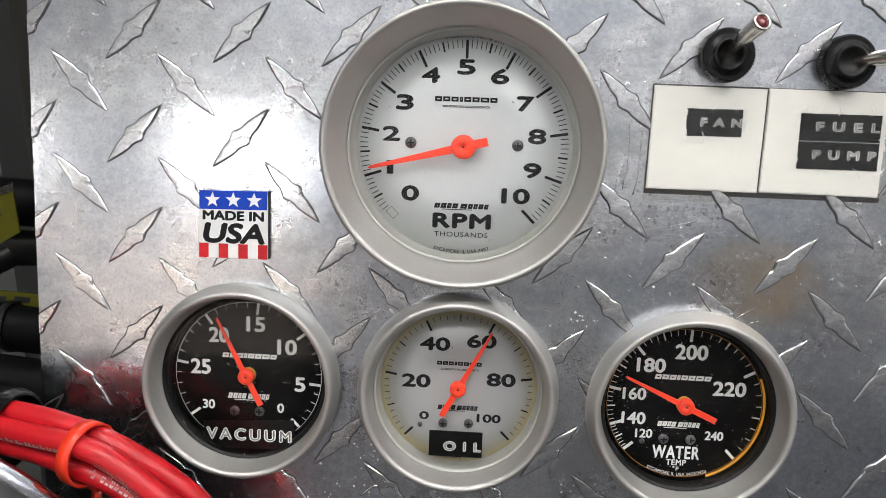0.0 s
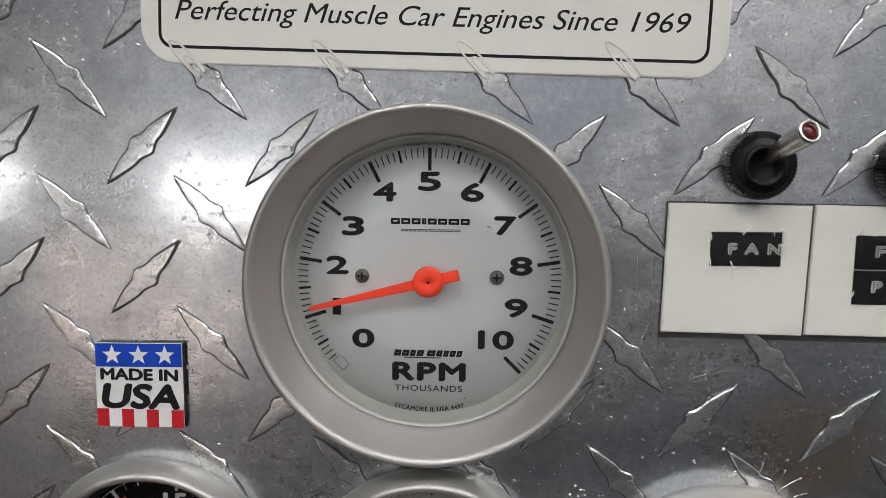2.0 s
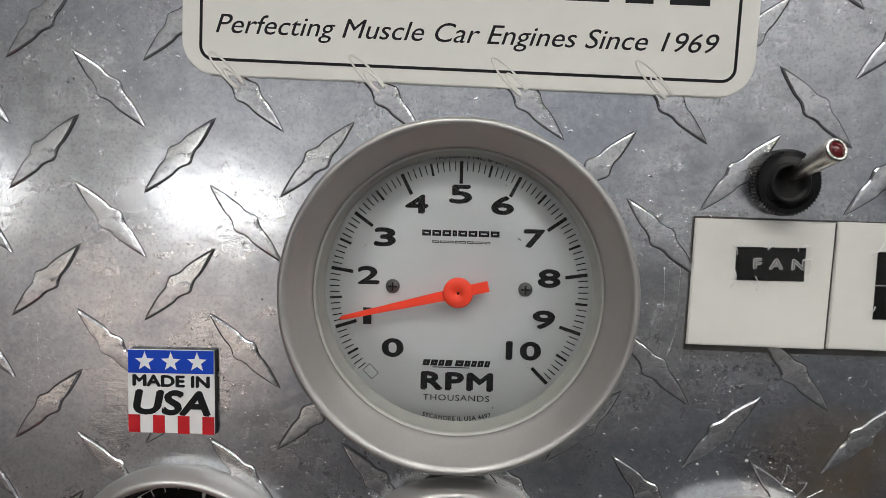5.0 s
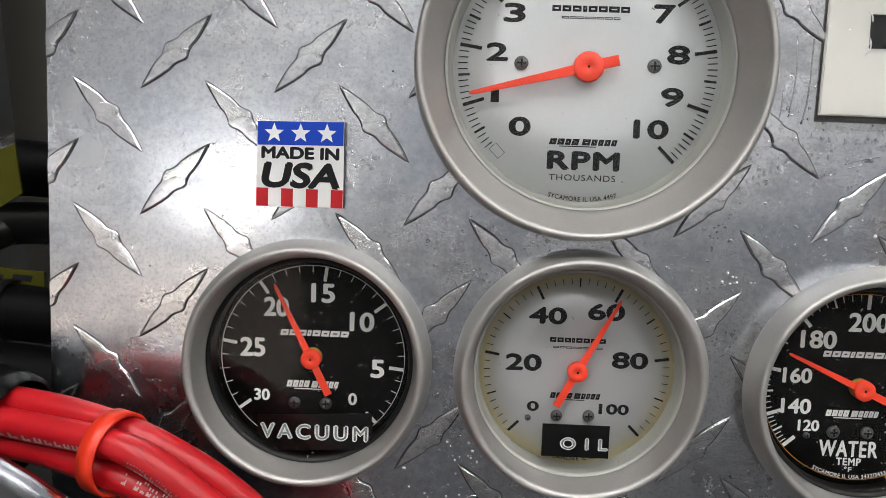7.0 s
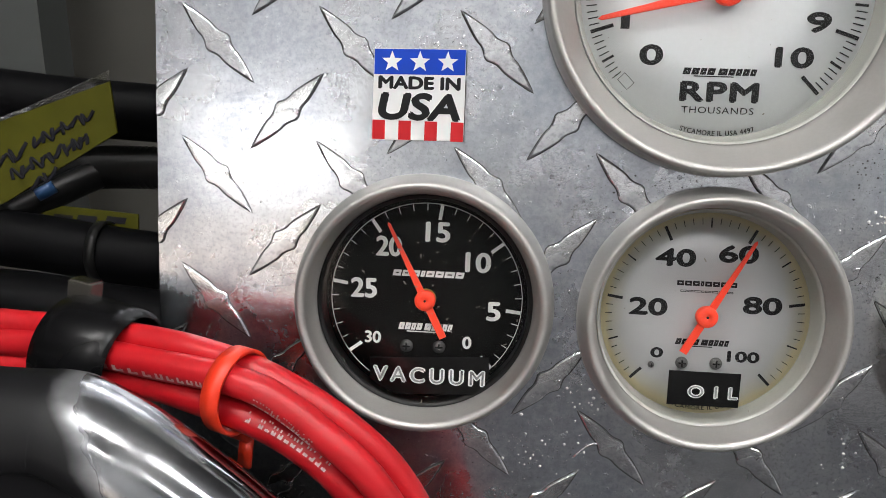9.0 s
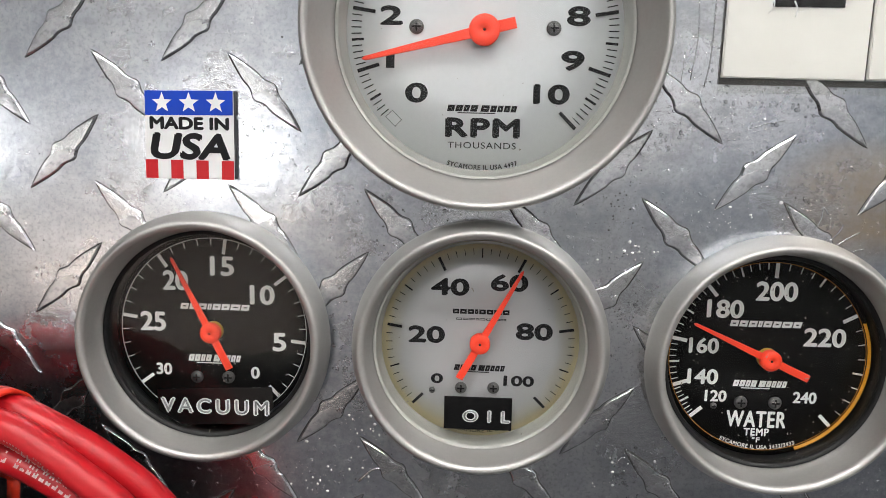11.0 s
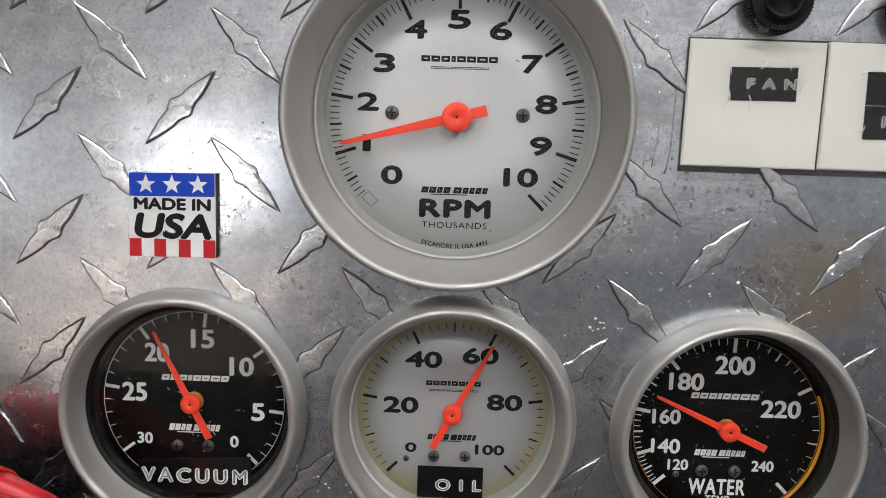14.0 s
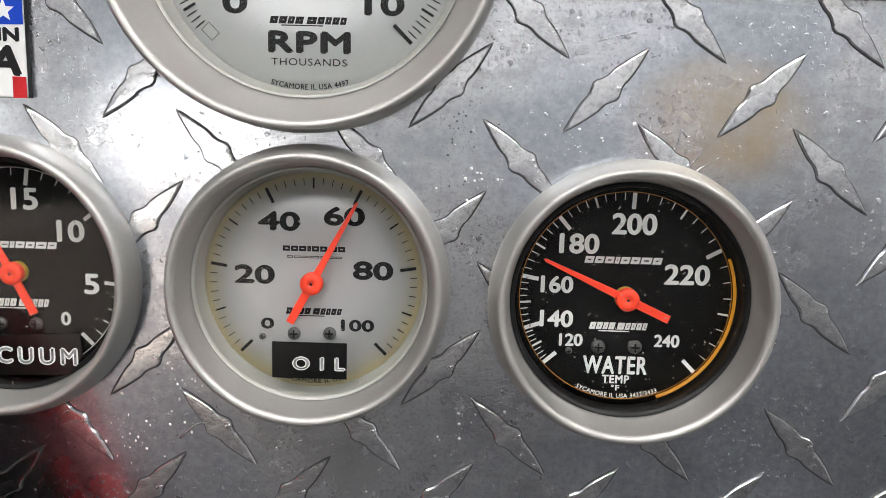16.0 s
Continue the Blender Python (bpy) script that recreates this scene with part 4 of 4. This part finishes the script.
def toggle(centre, tip, label):
    e = thing("toggle_switch", label, "switch", (centre[0], 0, centre[1]), "toggle switches")
    part("knurled_nut", knurl(0.0096, -0.0068, -0.0003), RUBBER, e, smooth=False)
    part("collar", lathe([(0.0062, -0.004), (0.0058, -0.0082), (0.0048, -0.0086), (0.0042, -0.006), (0, -0.0055)], 40), BLACK, e)
    d = Vector(tip)
    n = d.normalized()
    rot = Vector((0, -1, 0)).rotation_difference(n).to_matrix().to_4x4()
    L = d.length
    bat = part("lever", lathe([(0.0023, -0.004), (0.0026, -L * 0.5), (0.0031, -L * 0.80), (0.0033, -L + 0.0012), (0.0033, -L + 0.0004), (0.0030, -L), (0.0024, -L), (0.0022, -L + 0.0006)], 32), STEEL, e)
    bat.matrix_basis = rot
    part("lens", lathe([(0.00225, -L + 0.0007), (0.0020, -L + 0.0001), (0.001, -L - 0.0002), (0, -L - 0.0003)], 24), LAMP_RED, bat)


toggle((0.0932, 1.2715), (0.0052, -0.0235, 0.0093), "chrome toggle switch with a black knurled nut and red tip")
toggle((0.1352, 1.2703), (0.0150, -0.0190, 0.0020), "chrome toggle switch with a black knurled nut, thrown sideways")

# ---- plug wires, clamp and tie ----
WIRES = (((-0.30, -0.002, 1.132), (-0.2119, -0.012, 1.1305), (-0.1869, -0.018, 1.1316), (-0.157, -0.026, 1.1313), (-0.1406, -0.030, 1.1298), (-0.1252, -0.033, 1.1265), (-0.1108, -0.034, 1.1200), (-0.0993, -0.033, 1.1120), (-0.0886, -0.031, 1.1014), (-0.0800, -0.028, 1.0870), (-0.070, -0.026, 1.066), (-0.062, -0.024, 1.03), (-0.060, -0.024, 0.98)),
         ((-0.30, -0.006, 1.123), (-0.2094, -0.016, 1.1255), (-0.1836, -0.024, 1.1274), (-0.1534, -0.034, 1.1272), (-0.1353, -0.039, 1.1267), (-0.1223, -0.042, 1.1248), (-0.1130, -0.043, 1.1202), (-0.1055, -0.043, 1.1146), (-0.0944, -0.042, 1.1050), (-0.0860, -0.040, 1.0930), (-0.076, -0.037, 1.074), (-0.067, -0.033, 1.035), (-0.064, -0.030, 0.98)),
         ((-0.30, -0.006, 1.114), (-0.2097, -0.016, 1.1183), (-0.1850, -0.022, 1.1200), (-0.1549, -0.031, 1.1200), (-0.1406, -0.035, 1.1183), (-0.1283, -0.038, 1.1160), (-0.1186, -0.039, 1.1125), (-0.1094, -0.039, 1.1070), (-0.1012, -0.038, 1.0995), (-0.0950, -0.036, 1.0900), (-0.086, -0.034, 1.071), (-0.077, -0.030, 1.035), (-0.074, -0.030, 0.98)))


def wire_print(pts, start, count, tall, rows):
    """Uneven letter-sized bars of print that lie on the front of a wire, in one or two rows."""
    line = smooth_path(pts, 40)
    q = random.Random(start)
    bm = bmesh.new()
    for k in range(count):
        i = start + 7 * k
        if q.random() < 0.12 or i + 7 >= len(line):
            continue
        a, b = line[i], line[i].lerp(line[i + 7], 0.70)
        d = (b - a).normalized()
        up = Vector((0, -1, 0)).cross(d).normalized()
        fr = d.cross(up).normalized()
        if fr.y > 0:
            fr = -fr
        for row in rows:
            lo, hi = row - tall / 2, row + tall / 2 * (0.6 + 0.4 * q.random())
            ribs = [(0.0, 0.34, lo, hi), (0.34, 0.66, lo, lo + tall * 0.3), (0.66, 1.0, lo, hi if q.random() < 0.6 else lo + tall * 0.5)]
            for u0, u1, s0, s1 in ribs:
                vs = []
                for u, s in ((u0, s0), (u1, s0), (u1, s1), (u0, s1)):
                    vs.append(bm.verts.new(a.lerp(b, u) + fr * math.sqrt(0.00433 ** 2 - s * s) + up * s))
                bm.faces.new(vs)
    return bm


for k, pts in enumerate(WIRES):
    w = tagged(part("plug_wire", sweep(pts, 0.0042, 20, 10), WIRE_RED), "thick glossy red silicone spark plug wire with pale print", "wire", "spark plug wires")
    if k == 1:
        tagged(part("print", wire_print(pts, 84, 11, 0.0018, (-0.0016,)), WIRE_PRINT, w, smooth=False), kind="stuff")
        tagged(part("print", wire_print(pts, 205, 11, 0.0024, (-0.0021,)), WIRE_PRINT, w, smooth=False), kind="stuff")
    if k == 2:
        tagged(part("print", wire_print(pts, 212, 13, 0.0026, (0.0021,)), WIRE_PRINT, w, smooth=False), kind="stuff")

clamp = thing("wire_clamp", "black rubber loom clamp round the red wires", "clamp", (-0.176, -0.021, 1.1245))
clamp.rotation_euler = (0, radians(8), radians(-10))
part("band", lathe([(0.0142, -0.0118), (0.0158, -0.011), (0.0166, -0.006), (0.0168, 0.0), (0.0166, 0.006), (0.0158, 0.011), (0.0142, 0.0118)], 48, "x"), RUBBER, clamp)
part("tab", box(-0.0130, -0.0050, 0.000, 0.006, 0.0145, 0.0205, 0.0005), STEEL, clamp, "bright steel screw tab", smooth=False)

tie = thing("cable_tie", "orange-red nylon cable tie round the red wires", "cable tie", (-0.1298, -0.0362, 1.1220))
tie.rotation_euler = (0, radians(6), radians(-18))


def strap():
    bm = bmesh.new()
    prof = ((-0.0026, 0.0), (-0.0026, 0.0010), (0.0026, 0.0010), (0.0026, 0.0))
    rings = []
    for k in range(48):
        a = 2 * math.pi * k / 48
        rings.append([bm.verts.new((x, (0.0106 + d) * math.cos(a), (0.0108 + d) * math.sin(a))) for x, d in prof])
    for p, q in zip(rings, rings[1:] + rings[:1]):
        for j in range(4):
            i = (j + 1) % 4
            bm.faces.new((p[j], p[i], q[i], q[j]))
    bmesh.ops.recalc_face_normals(bm, faces=bm.faces)
    return bm


part("strap", strap(), TIE_RED, tie)
part("head", box(-0.0035, 0.0045, 0.001, 0.007, -0.0146, -0.0100, 0.0006), TIE_RED, tie)
tail = part("tail", box(0.0000, 0.0044, 0.0030, 0.0044, -0.0230, -0.014, 0.0004), TIE_RED, tie)


# ---- chrome cover ----
def cover(inset):
    edge = smooth_path([(-0.30, -0.07, 1.130), (-0.200, -0.07, 1.132), (-0.1719, -0.07, 1.1323), (-0.1623, -0.07, 1.1325), (-0.1542, -0.07, 1.1303), (-0.1421, -0.07, 1.1243),
                        (-0.1274, -0.07, 1.1148), (-0.1141, -0.07, 1.1050), (-0.095, -0.07, 1.088), (-0.07, -0.07, 1.06), (-0.04, -0.07, 1.02)], 8)
    section = ((-0.006, -0.052), (-0.0015, -0.0545), (0.0, -0.0585), (-0.0008, -0.064), (-0.0040, -0.0695), (-0.0090, -0.0735), (-0.0145, -0.0752), (-0.0190, -0.0750), (-0.0205, -0.0735), (-0.035, -0.0725), (-0.12, -0.0715))
    section = section[8:] if inset else section[:9]
    bm = bmesh.new()
    rings = []
    for k, p in enumerate(edge):
        d = (edge[min(k + 1, len(edge) - 1)] - edge[max(k - 1, 0)]).normalized()
        n = Vector((-d.z, 0, d.x))
        rings.append([bm.verts.new((p.x + n.x * a, y, p.z + n.z * a)) if j < (1 if inset else 9) else bm.verts.new((p.x - 0.012 + a * 0.25, y, p.z + a)) for j, (a, y) in enumerate(section)])
    for p, q in zip(rings, rings[1:]):
        for j in range(len(section) - 1):
            bm.faces.new((p[j], p[j + 1], q[j + 1], q[j]))
    bmesh.ops.recalc_face_normals(bm, faces=bm.faces)
    return bm


chrome = tagged(part("chrome_cover", cover(False), HAZY_CHROME), "polished chrome engine cover with a rounded edge and black face", "engine cover")
part("black_face", cover(True), GLOSS_BLACK, chrome, "gloss black face")

# ---- behind the panel ----
for pts, r, mat, label in ((((-1.2, 0.10, 1.235), (-0.40, 0.10, 1.212), (-0.289, 0.10, 1.2015), (-0.215, 0.10, 1.1965), (-0.05, 0.10, 1.192), (0.2, 0.12, 1.18)), 0.0125, HOSE, "black rubber hose behind the panel"),
                           (((-1.2, 0.06, 1.150), (-0.40, 0.06, 1.1500), (-0.262, 0.06, 1.1452), (-0.196, 0.06, 1.1390), (-0.05, 0.06, 1.130), (0.2, 0.07, 1.12)), 0.0112, HOSE, "thick black hose behind the panel"),
                           (((-1.2, 0.035, 1.110), (-0.35, 0.035, 1.122), (-0.25, 0.035, 1.1245), (-0.19, 0.035, 1.120), (-0.05, 0.035, 1.11), (0.2, 0.05, 1.1)), 0.0130, HOSE, "shiny black hose behind the red wires")):
    tagged(part("hose", sweep(pts, r, 24, 10), mat), label, "hose", "hoses behind the panel")
tagged(part("corrugated_conduit", sweep([(-1.2, 0.12, 1.15), (-0.40, 0.12, 1.160), (-0.26, 0.11, 1.170), (-0.215, 0.105, 1.1725), (-0.05, 0.10, 1.172), (0.1, 0.11, 1.16)], 0.0088, 20, 60, 0.10), BLACK),
       "black corrugated wire conduit behind the panel", "conduit")
part_tie = tagged(part("hose_tie", lathe([(0.0116, -0.002), (0.0124, -0.002), (0.0124, 0.002), (0.0116, 0.002)], 40, "x"), BLACK), "black cable tie round a hose", "cable tie")
part_tie.location = (-0.2165, 0.06, 1.1412)

tag = tagged(part("yellow_tag", slab([(-0.275, 1.156), (-0.2546, 1.1590), (-0.2080, 1.1880), (-0.2105, 1.2070), (-0.2613, 1.1880), (-0.300, 1.166), (-0.300, 1.150)], 0.0555, 0.0565), TAG, smooth=False),
             "yellow tape tag with black handwriting on a hose", "tag")


def scribble(x, z, run, rise, size, seed):
    """Handwriting-like marker loops along a line."""
    q = random.Random(seed)
    n = 9
    pts = [(x + run * k / n + size * 0.35 * math.sin(k * 2.1 + seed), 0.0552, z + rise * k / n + size * (0.5 if k % 2 else -0.5) * (0.5 + 0.6 * q.random())) for k in range(n + 1)]
    bm = sweep(pts, 0.00075, 6, 5)
    for v in bm.verts:
        v.co.y = 0.0552 + (v.co.y - 0.0552) * 0.2
    return bm


for k, (x, z, run, rise, size) in enumerate(((-0.2560, 1.1745, 0.012, 0.0065, 0.0050), (-0.2420, 1.1822, 0.011, 0.0060, 0.0042), (-0.2300, 1.1885, 0.012, 0.0060, 0.0036),
                                             (-0.2500, 1.1700, 0.012, 0.0062, 0.0048), (-0.2370, 1.1765, 0.009, 0.0050, 0.0046), (-0.2270, 1.1815, 0.008, 0.0042, 0.0036), (-0.2420, 1.1668, 0.010, 0.0055, 0.0040))):
    part("stroke", scribble(x, z, run, rise, size, k), MARKER, tag)
part("clear_edge", slab([(-0.2105, 1.2070), (-0.2108, 1.2112), (-0.228, 1.2030), (-0.2613, 1.1893), (-0.2613, 1.1880)], 0.0557, 0.0563), DUSTY_FILM, tag, smooth=False)
tag2 = tagged(part("yellow_tag", slab([(-0.245, 1.1505), (-0.205, 1.1485), (-0.205, 1.1562), (-0.236, 1.1582), (-0.245, 1.1550)], 0.065, 0.066), TAG, smooth=False), "small yellow tape tag behind the hoses", "tag")
for u in (-0.236, -0.226, -0.214):
    part("stroke", bars(u, 1.1535, 0.008, 0.0026, 0.0648, [(1, 0)], 0.3, -3), MARKER, tag2, smooth=False)
tagged(part("wire_connector", sweep([(-0.272, 0.085, 1.150), (-0.252, 0.095, 1.1625), (-0.240, 0.105, 1.170)], 0.0065, 14, 6), BLACK), "black plug connector with a blue insert", "connector")
tagged(part("connector_insert", sweep([(-0.2580, 0.0835, 1.1600), (-0.2520, 0.0865, 1.1640)], 0.0028, 12, 4), BLUE_PLASTIC), "blue insert of a plug connector", "connector")
post = tagged(part("wall_post", slab([(-0.405, 0.0), (-0.38, 0.0), (-0.50, 1.3251), (-0.62, 2.7), (-0.66, 2.7), (-0.547, 1.3241)], 0.48, 0.53), POST, smooth=False), "grey painted steel post leaning behind the engine", "post")
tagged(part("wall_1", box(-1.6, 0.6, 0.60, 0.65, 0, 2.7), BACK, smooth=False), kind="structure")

# ---- tread bars ----
BARS = {}


def lattice(x, z, i, j):
    """The place of a tread bar in the slightly skewed pattern."""
    return x + 0.0415 * i + 0.0004 * j, z - 0.00024 * i + 0.0391 * j


COVERED = ((0.0700, 0.1520, 1.2240, 1.2595),)


def cut_bar(flip, x, z, planes):
    """A tread bar that ends at the plate's edge or under a bezel."""
    bm = tread(flip)
    for co, no in planes:
        bmesh.ops.bisect_plane(bm, geom=bm.verts[:] + bm.edges[:] + bm.faces[:], plane_co=co, plane_no=no, clear_inner=True)
    return bm


# Glossy ridges trace the highlight loops where the sticker bulges over tread bars.
for i in range(0, 4):
    for u, hl, hw in ((0.0075, 0.0078, 0.0017), (0.0050, 0.0042, 0.0011)):
        x, z = -0.0641 + 0.0415 * i - u * math.cos(radians(46)), 1.2942 + u * math.sin(radians(46))
        loop = []
        for k in range(13):
            a = -2.4 + 4.8 * k / 12
            p, q = hl * math.cos(a), hw * math.sin(a)
            loop.append((x - p * 0.695 + q * 0.72, -0.00155, z + p * 0.72 + q * 0.695))
        bm = sweep(loop, 0.00034, 8, 4)
        for v in bm.verts:
            v.co.y = -0.0015 + (v.co.y + 0.00155) * 0.45
        ridge = part("raised_crease", bm, CREAM_GLOSS)
        ridge.matrix_basis = SIGN.inverted()
        ridge.parent = sign

for i in range(-4, 9):
    for j in range(-8, 5):
        for flip, (x, z) in ((True, lattice(-0.0641, 1.2942, i, j)), (False, lattice(-0.0845, 1.2750, i, j))):
            if not (PX0 - 0.010 < x < PX1 - 0.012 and PZ0 + 0.012 < z < PZ1 - 0.012):
                continue
            if any(a + 0.004 < x < b - 0.004 and c + 0.004 < z < d - 0.004 for a, b, c, d in COVERED):
                continue
            planes, gone = [], False
            if x < PX0 + 0.0125:
                planes.append(((PX0 + 0.0002 - x, 0, 0), (1, 0, 0)))
            for a, b, R, _ in HOLES:
                v = Vector((x - a, 0, z - b))
                r = R - 0.0025
                gone |= v.length < r - 0.010
                if v.length < r + 0.016:
                    v.normalize()
                    planes.append(((a + v.x * r - x, 0, b + v.z * r - z), tuple(v)))
            if gone:
                continue
            m = Matrix.Translation((x, 0, z))
            if planes:
                bm = cut_bar(flip, x, z, planes)
                if not bm.faces:
                    bm.free()
                    continue
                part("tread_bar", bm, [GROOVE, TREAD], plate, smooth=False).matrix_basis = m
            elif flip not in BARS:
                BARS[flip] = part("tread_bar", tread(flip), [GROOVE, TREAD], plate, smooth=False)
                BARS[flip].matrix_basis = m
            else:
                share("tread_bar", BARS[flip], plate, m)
